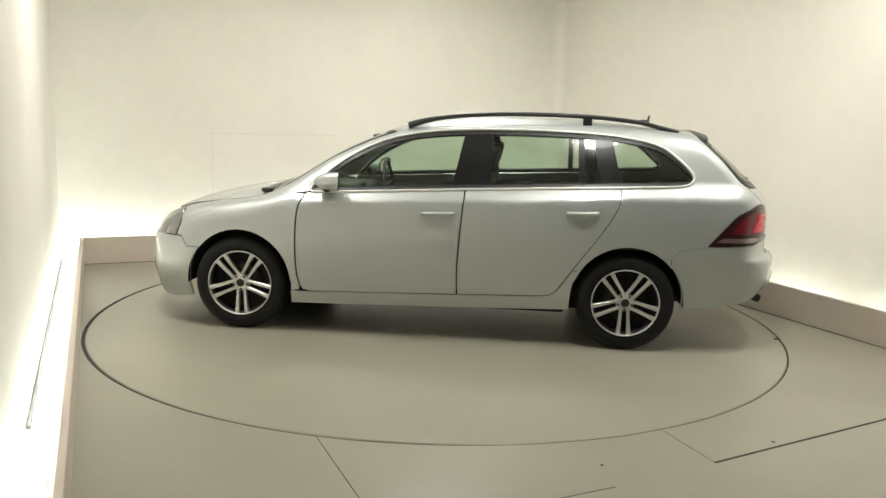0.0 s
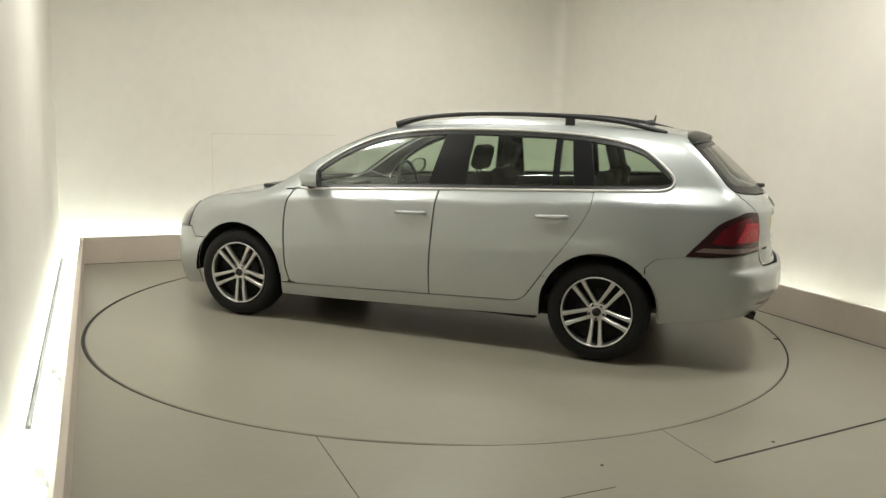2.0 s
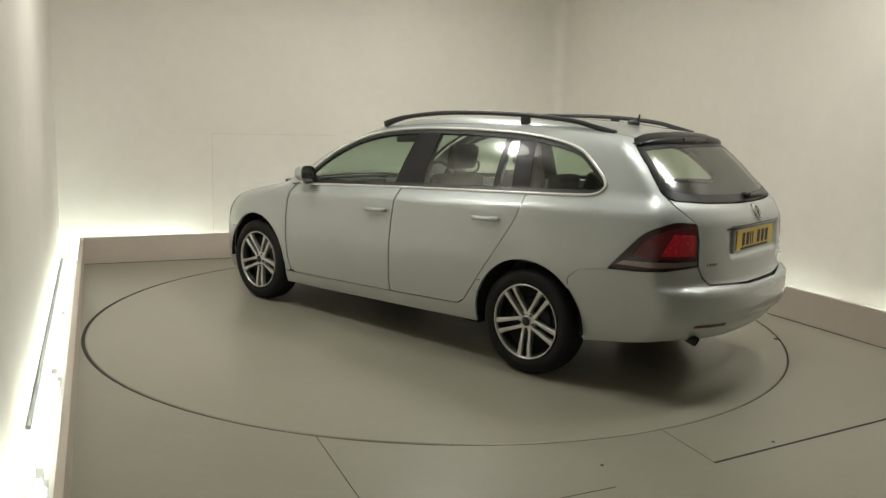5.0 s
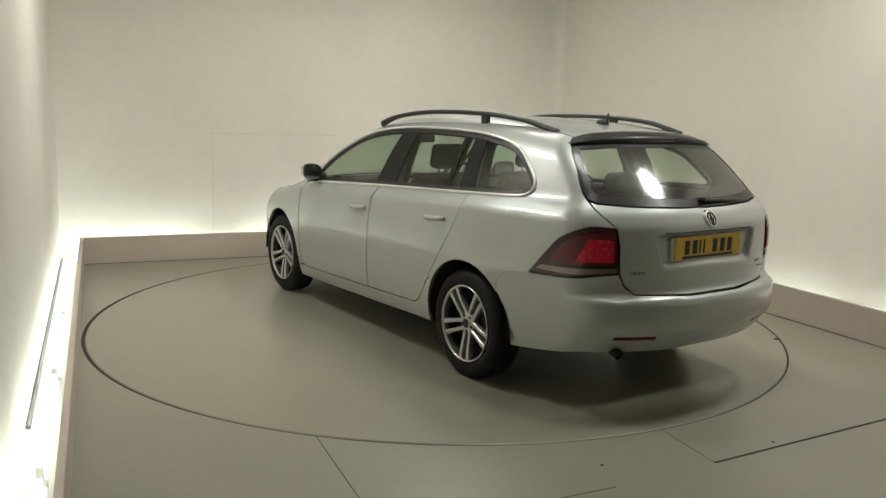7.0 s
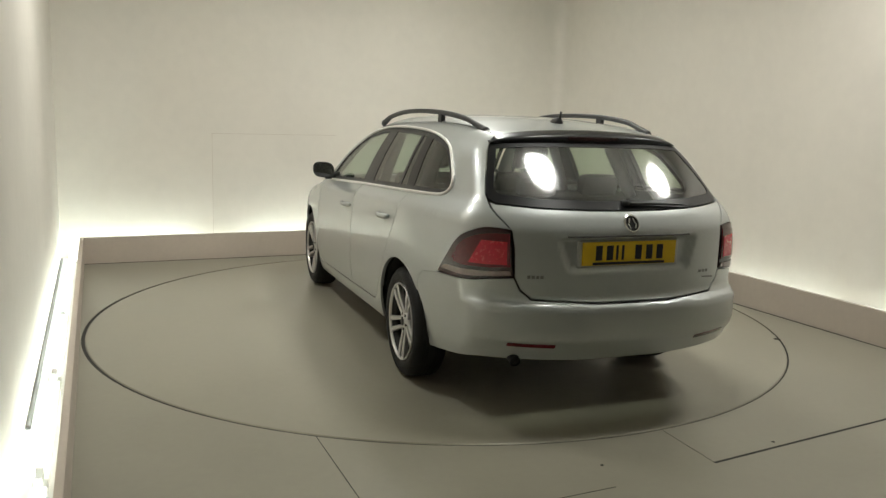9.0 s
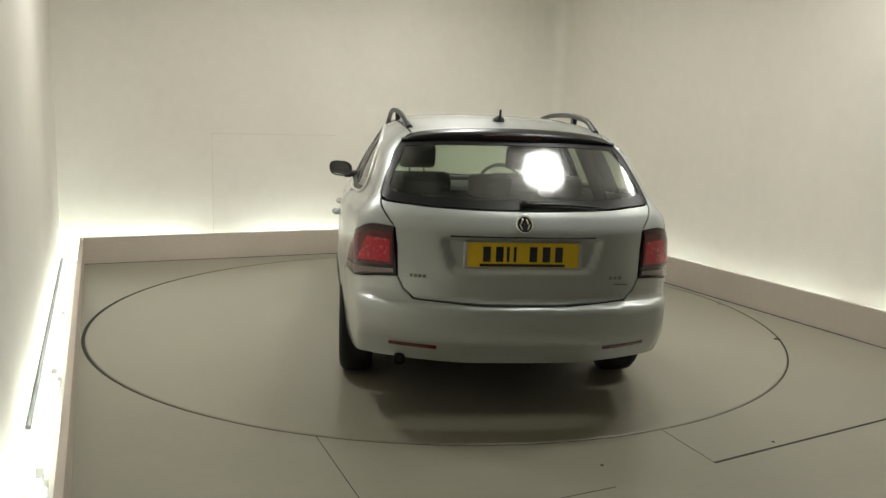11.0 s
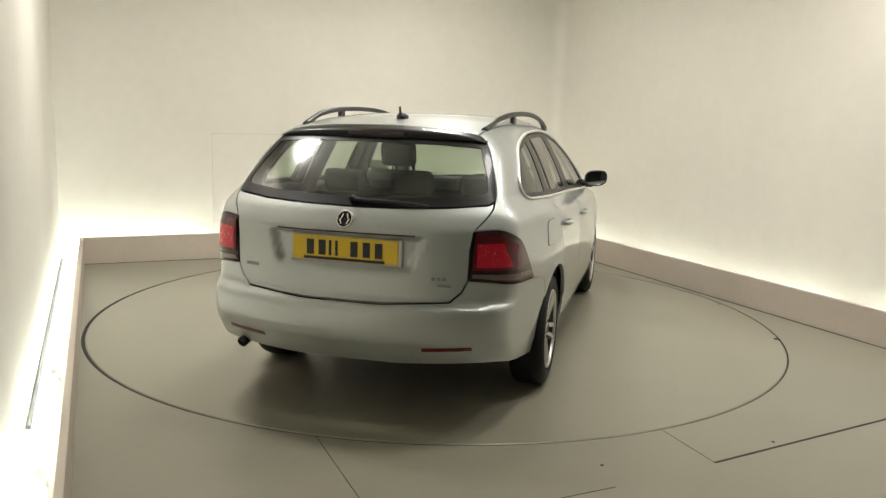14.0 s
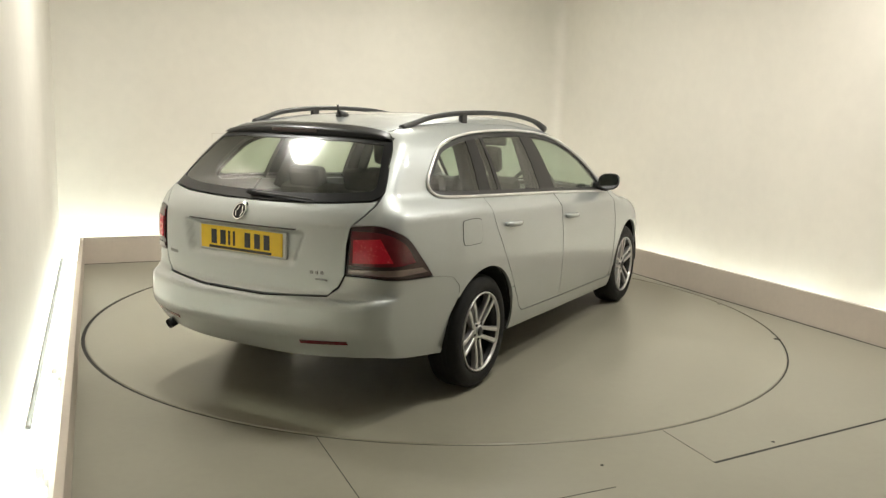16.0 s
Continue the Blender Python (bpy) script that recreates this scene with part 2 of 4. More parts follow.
# small dark plugs and chips in the floor
def plug(x, y, q):
    bm = bmesh.new()
    n = 9
    prism(bm, [(x + q * (0.8 + 0.4 * random.random()) * math.cos(2 * math.pi * k / n), y + q * (0.8 + 0.4 * random.random()) * math.sin(2 * math.pi * k / n)) for k in range(n)], -0.002, 0.0016)
    tagged(part("floor_chip", bm, GAP), "small dark chip in the floor paint", "mark", kind="structure")


plug(2.39, -0.43, 0.022)
plug(0.74, -2.62, 0.008)
plug(2.33, 0.62, 0.012)
plug(1.62, -2.30, 0.008)

# dark strip added in the gap round the turntable, for its shade
bm = bmesh.new()
rings = [[bm.verts.new((f * PIT_X + q * math.cos(2 * math.pi * k / SEG), f * PIT_Y + q * math.sin(2 * math.pi * k / SEG), z)) for k in range(SEG)] for q, z, f in ((R_TABLE + 0.0005, -0.03, 0), (R_TABLE + 0.0005, -0.005, 0), (R_PIT - 0.0003, -0.005, 1), (R_PIT - 0.0003, -0.03, 1))]
for p, q in zip(rings, rings[1:]):
    for k in range(SEG):
        bm.faces.new((p[k], q[k], q[(k + 1) % SEG], p[(k + 1) % SEG]))
tagged(part("turntable_seal", bm, GAP), "dark ring strip standing for the shade in the turntable gap", "seal", kind="structure")

# ---- car materials ----


def paint_silver():
    m = material("silver_paint", (0.46, 0.485, 0.48), 0.40, 0.50, var=0.02, scale=3.0, coat=0.9)
    nt = m.node_tree
    co = nt.nodes.new("ShaderNodeTexCoord")
    n = nt.nodes.new("ShaderNodeTexNoise")
    n.inputs["Scale"].default_value = 900
    bp = nt.nodes.new("ShaderNodeBump")
    bp.inputs["Strength"].default_value, bp.inputs["Distance"].default_value = 0.04, 0.002
    nt.links.new(co.outputs["Object"], n.inputs["Vector"])
    nt.links.new(n.outputs[0], bp.inputs["Height"])
    nt.links.new(bp.outputs[0], nt.nodes["Principled BSDF"].inputs["Normal"])
    return m


def glass(name, tint):
    m = bpy.data.materials.new(name)
    m.use_nodes = True
    nt = m.node_tree
    nt.nodes.remove(nt.nodes["Principled BSDF"])
    out = nt.nodes["Material Output"]
    tr = nt.nodes.new("ShaderNodeBsdfTransparent")
    tr.inputs[0].default_value = (*tint, 1)
    gl = nt.nodes.new("ShaderNodeBsdfGlossy")
    gl.inputs["Roughness"].default_value = 0.11
    lw = nt.nodes.new("ShaderNodeLayerWeight")
    lw.inputs[0].default_value = 0.5
    pw = nt.nodes.new("ShaderNodeMath")
    pw.operation, pw.inputs[1].default_value = "POWER", 4.0
    ma = nt.nodes.new("ShaderNodeMath")
    ma.operation, ma.inputs[1].default_value, ma.inputs[2].default_value = "MULTIPLY_ADD", 0.9, 0.085
    mx = nt.nodes.new("ShaderNodeMixShader")
    nt.links.new(lw.outputs["Facing"], pw.inputs[0])
    nt.links.new(pw.outputs[0], ma.inputs[0])
    nt.links.new(ma.outputs[0], mx.inputs[0])
    nt.links.new(tr.outputs[0], mx.inputs[1])
    nt.links.new(gl.outputs[0], mx.inputs[2])
    nt.links.new(mx.outputs[0], out.inputs[0])
    return m


PAINT = paint_silver()
GLASS = glass("tinted_glass", (0.69, 0.79, 0.70))
REAR_GLASS = glass("rear_glass", (0.72, 0.77, 0.68))
BLACK = material("black_trim", (0.016, 0.016, 0.016), 0.42, var=0.1, scale=20)
PIANO = material("black_gloss", (0.010, 0.010, 0.011), 0.32, var=0.02, scale=8, coat=0.12)
PIANO.node_tree.nodes["Principled BSDF"].inputs["Specular IOR Level"].default_value = 0.2
RUBBER = material("tyre_rubber", (0.009, 0.009, 0.009), 0.6, var=0.15, scale=14, bump=0.2, bump_scale=150)
RUBBER.node_tree.nodes["Principled BSDF"].inputs["Specular IOR Level"].default_value = 0.25
ALLOY = material("alloy", (0.62, 0.61, 0.60), 0.3, 0.75, var=0.05, scale=25)
ALLOY_DARK = material("alloy_dark", (0.03, 0.03, 0.03), 0.45, 0.5, var=0.1, scale=25)
CHROME = material("chrome", (0.86, 0.86, 0.85), 0.12, 1.0, var=0.02, scale=30)
RED = material("red_lens", (0.12, 0.003, 0.009), 0.2, var=0.12, scale=40, coat=0.35)
RED_DARK = material("smoked_red_lens", (0.035, 0.006, 0.008), 0.2, var=0.1, scale=40, coat=0.35)
RED_BRIGHT = material("red_reflector", (0.60, 0.008, 0.030), 0.25, var=0.1, scale=60, coat=0.35)
CLEAR = material("clear_lens", (0.20, 0.15, 0.14), 0.14, 0.3, var=0.1, scale=60, coat=0.8)
HEADLAMP = material("headlamp_lens", (0.20, 0.20, 0.205), 0.1, 0.4, var=0.15, scale=25, coat=1.0)
TRIM_BRIGHT = material("bright_anodised_trim", (0.80, 0.79, 0.76), 0.30, 0.45, var=0)
LINER = material("wheel_arch_liner", (0.012, 0.012, 0.012), 0.9, var=0.1, scale=20)
TRIM = material("interior_trim", (0.05, 0.05, 0.05), 0.7, var=0.1, scale=20, bump=0.1, bump_scale=300)
CLOTH = material("seat_cloth", (0.07, 0.067, 0.062), 0.9, var=0.15, scale=30, bump=0.2, bump_scale=500)
HEADLINER = material("headliner_cloth", (0.45, 0.43, 0.38), 0.9, var=0.05, scale=20)
YELLOW = material("yellow_plate", (0.78, 0.52, 0.02), 0.35, var=0.04, scale=20)
LETTER = material("badge_lettering", (0.24, 0.24, 0.235), 0.3, 0.6, var=0.05, scale=40)
INK = material("plate_ink", (0.015, 0.015, 0.02), 0.5, var=0.1, scale=40)
# pale colour stands for light on the walls of the plate recess
WHITE_TRIM = material("plate_surround", (0.50, 0.51, 0.49), 0.35, 0.3, var=0.03, scale=20, coat=0.5)
MIRROR = material("mirror_glass", (0.85, 0.86, 0.86), 0.02, 1.0, var=0.0)

# ---- the car's skin as one smooth form ----


def curve(pts):
    a = np.array(pts, float)
    x, y = a[:, 0], a[:, 1]
    d = np.diff(y) / np.diff(x)
    m = np.concatenate([[d[0]], np.where(d[:-1] * d[1:] > 0, 2 * d[:-1] * d[1:] / (d[:-1] + d[1:] + 1e-12), 0), [d[-1]]])
    xs = np.linspace(x[0], x[-1], 800)
    i = np.clip(np.searchsorted(x, xs) - 1, 0, len(x) - 2)
    h = x[i + 1] - x[i]
    s = (xs - x[i]) / h
    ys = (2 * s**3 - 3 * s**2 + 1) * y[i] + (s**3 - 2 * s**2 + s) * h * m[i] + (3 * s**2 - 2 * s**3) * y[i + 1] + (s**3 - s**2) * h * m[i + 1]
    return lambda q: np.interp(q, xs, ys)


TOP = curve([(-2.5, 1.25), (-2.0, 1.375), (-1.81, 1.416), (-1.636, 1.438), (-1.25, 1.478), (-0.86, 1.493), (-0.47, 1.492), (-0.07, 1.468), (0.17, 1.432), (0.332, 1.383), (0.535, 1.304), (0.74, 1.200), (0.948, 1.070), (1.10, 0.988), (1.20, 0.957), (1.5, 0.902), (1.717, 0.852), (1.87, 0.796), (2.0, 0.72), (2.1, 0.62), (2.2, 0.45)])
WIDE = curve([(0.05, 0.76), (0.18, 0.815), (0.26, 0.852), (0.35, 0.872), (0.5, 0.884), (0.65, 0.889), (0.75, 0.887), (0.86, 0.879), (0.925, 0.872), (0.938, 0.868), (0.952, 0.858), (0.985, 0.829), (1.008, 0.806), (1.03, 0.787), (1.1, 0.757), (1.2, 0.712), (1.3, 0.658), (1.4, 0.596), (1.5, 0.52), (1.6, 0.43)])
TAPER = curve([(-2.5, 0.20), (-2.2, 0.135), (-2.0, 0.098), (-1.8, 0.066), (-1.68, 0.050), (-1.5, 0.024), (-1.3, 0.008), (-1.0, 0.0), (0.0, 0.0), (0.9, 0.0), (1.3, 0.012), (1.6, 0.045), (1.8, 0.085), (2.2, 0.20)])
REAR = curve([(0.05, -2.02), (0.2, -2.12), (0.3, -2.215), (0.36, -2.275), (0.42, -2.318), (0.455, -2.344), (0.50, -2.352), (0.585, -2.350), (0.612, -2.340), (0.630, -2.300), (0.66, -2.284), (0.75, -2.283), (0.85, -2.281), (0.95, -2.272), (1.02, -2.235), (1.085, -2.170), (1.2, -2.045), (1.38, -1.835), (1.5, -1.70)])
FRONT = curve([(0.05, 1.98), (0.2, 2.12), (0.375, 2.16), (0.524, 2.155), (0.673, 2.11), (0.75, 2.05), (0.85, 1.94), (1.0, 1.7), (1.5, 1.2)])


def smax(a, b, k):
    return np.maximum(a, b) + np.maximum(k - np.abs(a - b), 0) ** 2 / (4 * k)


def ease(a, b, q):
    t = np.clip((q - a) / (b - a), 0, 1)
    return t * t * (3 - 2 * t)


def plate_recess(ay, z):
    """Depth of the shallow hollow in the tailgate round the number plate."""
    half = 0.305 + 0.05 * np.clip((z - 0.77) / 0.15, 0, 1)
    return 0.034 * ease(0.045, -0.005, ay - half) * ease(0.755, 0.797, z) * ease(0.936, 0.916, z)


def form(x, y, z):
    ay = np.abs(y)
    zz = z + 0.045 * (x + 0.3) * np.clip((z - 0.1) / 0.7, 0.4, 1)
    side = ay - (WIDE(zz) - TAPER(x))
    top = z - (TOP(x) - 0.05 * (ay / 0.7) ** 2.2)
    rear = REAR(z) + 0.27 * (ay / 0.85) ** 2.8 - x + plate_recess(ay, z)
    front = x - (FRONT(z) - 0.45 * (ay / 0.88) ** 2.5)
    f = smax(side, top, 0.10)
    f = smax(f, rear, 0.075)
    f = smax(f, front, 0.12)
    return smax(f, 0.14 - z, 0.03)


def cast(o, d):
    lo, hi = np.zeros(len(o)), np.full(len(o), 1.7)
    for _ in range(34):
        mid = (lo + hi) / 2
        p = o + d * mid[:, None]
        inside = form(p[:, 0], p[:, 1], p[:, 2]) < 0
        lo, hi = np.where(inside, mid, lo), np.where(inside, hi, mid)
    return o + d * lo[:, None]


def outward(p):
    e = 0.004
    g = np.stack([form(p[:, 0] + e, p[:, 1], p[:, 2]) - form(p[:, 0] - e, p[:, 1], p[:, 2]), form(p[:, 0], p[:, 1] + e, p[:, 2]) - form(p[:, 0], p[:, 1] - e, p[:, 2]), form(p[:, 0], p[:, 1], p[:, 2] + e) - form(p[:, 0], p[:, 1], p[:, 2] - e)], 1)
    return g / np.maximum(np.linalg.norm(g, axis=1, keepdims=True), 1e-9)


# round-the-car map: along the flank, then round the tail and the nose
BEND, RAD = 1.5, 0.85
U_TAIL, U_NOSE = -BEND - RAD * math.pi / 2, BEND + RAD * math.pi / 2


def around(u, z):
    ph = np.where(u < -BEND, (-BEND - u) / RAD, np.where(u > BEND, (u - BEND) / RAD, 0))
    sx = np.where(u < -BEND, -1, 1)
    o = np.stack([np.clip(u, -BEND, BEND), 0 * u, z], 1)
    d = np.stack([sx * np.sin(ph), np.cos(ph), 0 * u], 1)
    return cast(o, d)


def above(x, y):
    o = np.stack([x, y, 0 * x + 0.6], 1)
    return cast(o, np.tile([0.0, 0.0, 1.0], (len(x), 1)))


def tail_u(y, z):
    p = cast(np.array([[-1.2, y, z]]), np.array([[-1.0, 0, 0]]))[0]
    return -BEND - RAD * math.atan2(-(p[0] + BEND), y)


def side_u(x):
    p = cast(np.array([[x, 0.0, 0.75]]), np.array([[0, 1.0, 0]]))[0]
    if x < -BEND:
        return -BEND - RAD * math.atan2(-(x + BEND), p[1])
    return BEND + RAD * math.atan2(x - BEND, p[1]) if x > BEND else x


def top_edge(x, y):
    return float(above(np.array([x]), np.array([y]))[0][2])


def spline(pts, n=6):
    p = [Vector((*q, 0)) for q in pts]
    p = [2 * p[0] - p[1]] + p + [2 * p[-1] - p[-2]]
    res = []
    for i in range(1, len(p) - 2):
        for k in range(n):
            t = k / n
            a, b, c, d = p[i - 1:i + 3]
            v = 0.5 * (2 * b + (c - a) * t + (2 * a - 5 * b + 4 * c - d) * t * t + (3 * b - a - 3 * c + d) * t**3)
            res.append((v.x, v.y))
    res.append(tuple(pts[-1]))
    return res


def inset(pts, d):
    q = [Vector(p) for p in pts]
    q = [a for i, a in enumerate(q) if (a - q[i - 1]).length > 1e-5]
    n = len(q)
    area = sum(q[i - 1].x * q[i].y - q[i].x * q[i - 1].y for i in range(n))
    s = 1 if area > 0 else -1
    res = []
    for i in range(n):
        a, b = (q[i] - q[i - 1]).normalized(), (q[(i + 1) % n] - q[i]).normalized()
        na, nb = Vector((-a.y, a.x)), Vector((-b.y, b.x))
        m = na + nb
        m = m / max(0.35, 1 + na.dot(nb))
        res.append(tuple(q[i] + m * d * s))
    return res


def skin_mesh(name, P, N, faces, F, mat):
    verts, norms, polys = list(P), list(N), [list(f) for f in faces]
    for f in polys:
        a, b, c = (Vector(P[f[k]]) for k in (0, len(f) // 3, 2 * len(f) // 3))
        if (b - a).cross(c - a).dot(Vector(N[f[0]])) < 0:
            f.reverse()
    count = {}
    for f in polys:
        for i in range(len(f)):
            count.setdefault(frozenset((f[i - 1], f[i])), []).append((f[i - 1], f[i]))
    if F > 0:
        for e in [v[0] for v in count.values() if len(v) == 1]:
            i, j = e
            side = np.cross(P[j] - P[i], N[i])
            side = side / max(np.linalg.norm(side), 1e-9)
            k = len(verts)
            verts += [P[i], P[j], P[j] - N[j] * F, P[i] - N[i] * F]
            norms += [side] * 4
            polys.append([k + 1, k, k + 3, k + 2])
    me = bpy.data.meshes.new(name)
    me.from_pydata([tuple(v) for v in verts], [], polys)
    for p in me.polygons:
        p.use_smooth = True
    me.normals_split_custom_set_from_vertices([tuple(n) for n in norms])
    me.materials.append(mat)
    return me


def panel(name, outline, mat, parent, how=around, off=0.0, F=0.014, step=0.04, gap=0.002, sides="both", label=""):
    bm = bmesh.new()
    pts = inset(outline, gap)
    bm.faces.new([bm.verts.new((u, v, 0)) for u, v in pts])
    bm.normal_update()
    bmesh.ops.triangulate(bm, faces=bm.faces[:], ngon_method="EAR_CLIP")
    us, vs = [p[0] for p in pts], [p[1] for p in pts]
    for lo, hi, no in ((min(us), max(us), (1, 0, 0)), (min(vs), max(vs), (0, 1, 0))):
        for k in range(1, int((hi - lo) / step) + 1):
            c = lo + k * step
            if c < hi - 0.002:
                bmesh.ops.bisect_plane(bm, geom=bm.verts[:] + bm.edges[:] + bm.faces[:], plane_co=(c * no[0], c * no[1], 0), plane_no=no, dist=1e-6)
    bm.verts.index_update()
    a = np.array([(v.co.x, v.co.y) for v in bm.verts])
    faces = [[v.index for v in f.verts] for f in bm.faces]
    bm.free()
    P = how(a[:, 0], a[:, 1])
    N = outward(P)
    P = P + N * off
    made = []
    for s in ((1, -1) if sides == "both" else (1,)):
        m = np.array([1, s, 1])
        ob = new(name, skin_mesh(name, P * m, N * m, faces, F, mat))
        ob.parent = parent
        if label:
            tagged(ob, label)
        made.append(ob)
    return made


def band(name, outline, w, mat, parent, how=around, off=0.0, thick=0.006, sides="both", label="", closed=True):
    """A strip of width w inside an outline, with depth."""
    q0 = inset(outline, 0.0)
    q1 = inset(q0, w)
    f0, f1 = [], []
    for i in range(len(q0)):
        j = (i + 1) % len(q0)
        k = max(1, int(math.dist(q0[i], q0[j]) / 0.025))
        for s in range(k):
            f0.append(tuple(Vector(q0[i]).lerp(Vector(q0[j]), s / k)))
            f1.append(tuple(Vector(q1[i]).lerp(Vector(q1[j]), s / k)))
    q0, q1 = f0, f1
    n = len(q0)
    a = np.array(list(q0) + list(q1))
    P = how(a[:, 0], a[:, 1])
    N = outward(P)
    P = P + N * off
    faces = [[i, (i + 1) % n, n + (i + 1) % n, n + i] for i in range(n if closed else n - 1)]
    made = []
    for s in ((1, -1) if sides == "both" else (1,)):
        m = np.array([1, s, 1])
        ob = new(name, skin_mesh(name, P * m, N * m, faces, thick, mat))
        ob.parent = parent
        if label:
            tagged(ob, label)
        made.append(ob)
    return made


def mirrored(pts, centre):
    return list(pts) + [(2 * centre - u, v) for u, v in reversed(pts)]


def arc(cx, cz, r, a0, a1, n=22):
    return [(cx + r * math.cos(radians(a0 + (a1 - a0) * k / n)), cz + r * math.sin(radians(a0 + (a1 - a0) * k / n))) for k in range(n + 1)]


car = tagged(new("car"), "silver estate car with black roof rails standing on the turntable", "car")

AX, HUB_Z, ARCH, ARCH_Z = 1.289, 0.316, 0.362, 0.328
# window outline in the flank
DLO_TOP = spline([(0.832, 0.955), (0.656, 1.122), (0.463, 1.243), (0.272, 1.318), (0.044, 1.361), (-0.22, 1.383), (-0.55, 1.391), (-0.851, 1.389), (-1.10, 1.379), (-1.326, 1.352), (-1.48, 1.312), (-1.605, 1.238), (-1.715, 1.150)], 5)
DLO_END = spline([(-1.715, 1.150), (-1.716, 1.114), (-1.67, 1.087), (-1.60, 1.080)], 4)
DLO_BELT = [(-1.60, 1.080), (-1.226, 1.062), (-0.24, 1.014), (0.631, 0.964), (0.832, 0.955)]
DLO = DLO_TOP + DLO_END[1:] + DLO_BELT[1:-1]

# edges shared by flank, roof and bonnet
ROOF_Y = curve([(-1.9, 0.46), (-1.8, 0.490), (-1.6, 0.515), (-1.2, 0.545), (-0.6, 0.560), (0.0, 0.560), (0.3, 0.562), (0.535, 0.605), (0.74, 0.65), (0.95, 0.70), (1.12, 0.735), (1.2, 0.735), (1.5, 0.68), (1.8, 0.56), (1.95, 0.50)])
edge = [(x, top_edge(x, float(ROOF_Y(x)))) for x in np.linspace(1.14, -1.72, 50)]
edge = [(side_u(x) if x > -BEND else -BEND - RAD * math.atan2(-(x + BEND), float(ROOF_Y(x))), z) for x, z in edge]

gate_side = [(tail_u(y, z), z) for y, z in ((0.547, 1.366), (0.612, 1.25), (0.662, 1.12), (0.664, 1.06), (0.615, 0.985))]
LAMP_IN_TOP, LAMP_IN_BOT = (tail_u(0.60, 0.968), 0.968), (tail_u(0.585, 0.742), 0.742)
lamp_top = spline([(tail_u(0.60, 0.968), 0.968), (tail_u(0.70, 0.975), 0.974), (side_u(-2.06), 0.952), (side_u(-1.97), 0.905), (side_u(-1.88), 0.812), (side_u(-1.79), 0.708)], 5)
lamp_bot = spline([(side_u(-1.79), 0.708), (side_u(-1.95), 0.712), (side_u(-2.08), 0.722), (tail_u(0.68, 0.735), 0.735), (tail_u(0.585, 0.742), 0.742)], 5)
LAMP = lamp_top + lamp_bot[1:-1] + [LAMP_IN_BOT]
rear_arch_up = arc(-AX, ARCH_Z, ARCH, 138, 8)
door_r_edge = spline([(-1.222, 1.056), (-1.205, 0.93), (-1.093, 0.743), (-1.0, 0.612), (-0.935, 0.52)], 5)

flank = edge + gate_side + lamp_top + [(side_u(-1.79), 0.70), (side_u(-1.62), 0.675), (-1.561, 0.622)]
flank += [p for p in rear_arch_up if p[0] < -0.97 and p[1] > 0.517] + [(-0.938, 0.517)] + door_r_edge[::-1]
flank += [(-1.226, 1.062), (-1.60, 1.080)] + DLO_END[::-1][1:] + DLO_TOP[::-1][1:] + [(0.90, 0.945)]
panel("body_side", flank, PAINT, car, step=0.05, gap=0.0015)

FRONT_DOOR = [(0.833, 0.950), (0.631, 0.962), (-0.215, 1.010)] + spline([(-0.219, 1.005), (-0.201, 0.776), (-0.185, 0.513), (-0.190, 0.318)], 5)[1:] + [(0.80, 0.288), (0.852, 0.300)] + spline([(0.862, 0.32), (0.888, 0.421), (0.896, 0.65), (0.884, 0.84), (0.845, 0.935)], 4)
panel("front_door", FRONT_DOOR, PAINT, car, gap=0.003)
REAR_DOOR = [(-0.222, 1.010), (-1.218, 1.058)] + door_r_edge[1:] + spline([(-0.915, 0.49), (-0.86, 0.41), (-0.835, 0.375), (-0.79, 0.345)], 4) + [(-0.76, 0.340), (-0.194, 0.318)] + spline([(-0.190, 0.318), (-0.188, 0.513), (-0.204, 0.776), (-0.222, 1.005)], 5)[1:]
panel("rear_door", REAR_DOOR, PAINT, car, gap=0.003)
front_arch = arc(AX, ARCH_Z, ARCH, 172, 8)
SILL = [(0.93, 0.285), (0.84, 0.285), (-0.19, 0.315), (-0.76, 0.337), (-0.79, 0.342), (-0.836, 0.372), (-0.862, 0.407), (-0.917, 0.487), (-0.936, 0.515), (-0.979, 0.513), (-0.947, 0.445), (-0.932, 0.385), (-0.927, 0.31), (-0.925, 0.25), (-0.2, 0.225), (0.5, 0.205), (0.935, 0.196)]
panel("sill", SILL, PAINT, car, gap=0.001)
fender_top = [(side_u(x), top_edge(x, float(ROOF_Y(x)))) for x in np.linspace(1.14, 1.76, 16)]
FENDER = [(0.905, 0.94), (1.0, 0.985)] + [p for p in fender_top] + [(side_u(1.745), 0.79), (side_u(1.715), 0.70), (side_u(1.735), 0.618), (side_u(1.70), 0.619), (side_u(1.66), 0.549), (side_u(1.573), 0.552)] + [(side_u(x), z) for x, z in arc(AX, ARCH_Z, ARCH, 38, 176)] + [(0.93, 0.288), (0.872, 0.295)] + spline([(0.868, 0.32), (0.894, 0.421), (0.902, 0.65), (0.890, 0.84), (0.85, 0.94)], 4)
panel("front_wing", FENDER, PAINT, car, step=0.045, gap=0.0015)
nose_top = [(side_u(1.577), 0.548), (side_u(1.66), 0.546), (side_u(1.70), 0.616), (side_u(1.78), 0.610), (side_u(1.9), 0.606), (side_u(2.0), 0.63), (U_NOSE - 0.35, 0.66)]
bump_f = [(side_u(x), z) for x, z in arc(AX, ARCH_Z, ARCH, 36, 4, 8)] + [(side_u(1.652), 0.30), (side_u(1.64), 0.20), (side_u(1.8), 0.17), (U_NOSE - 0.4, 0.16)]
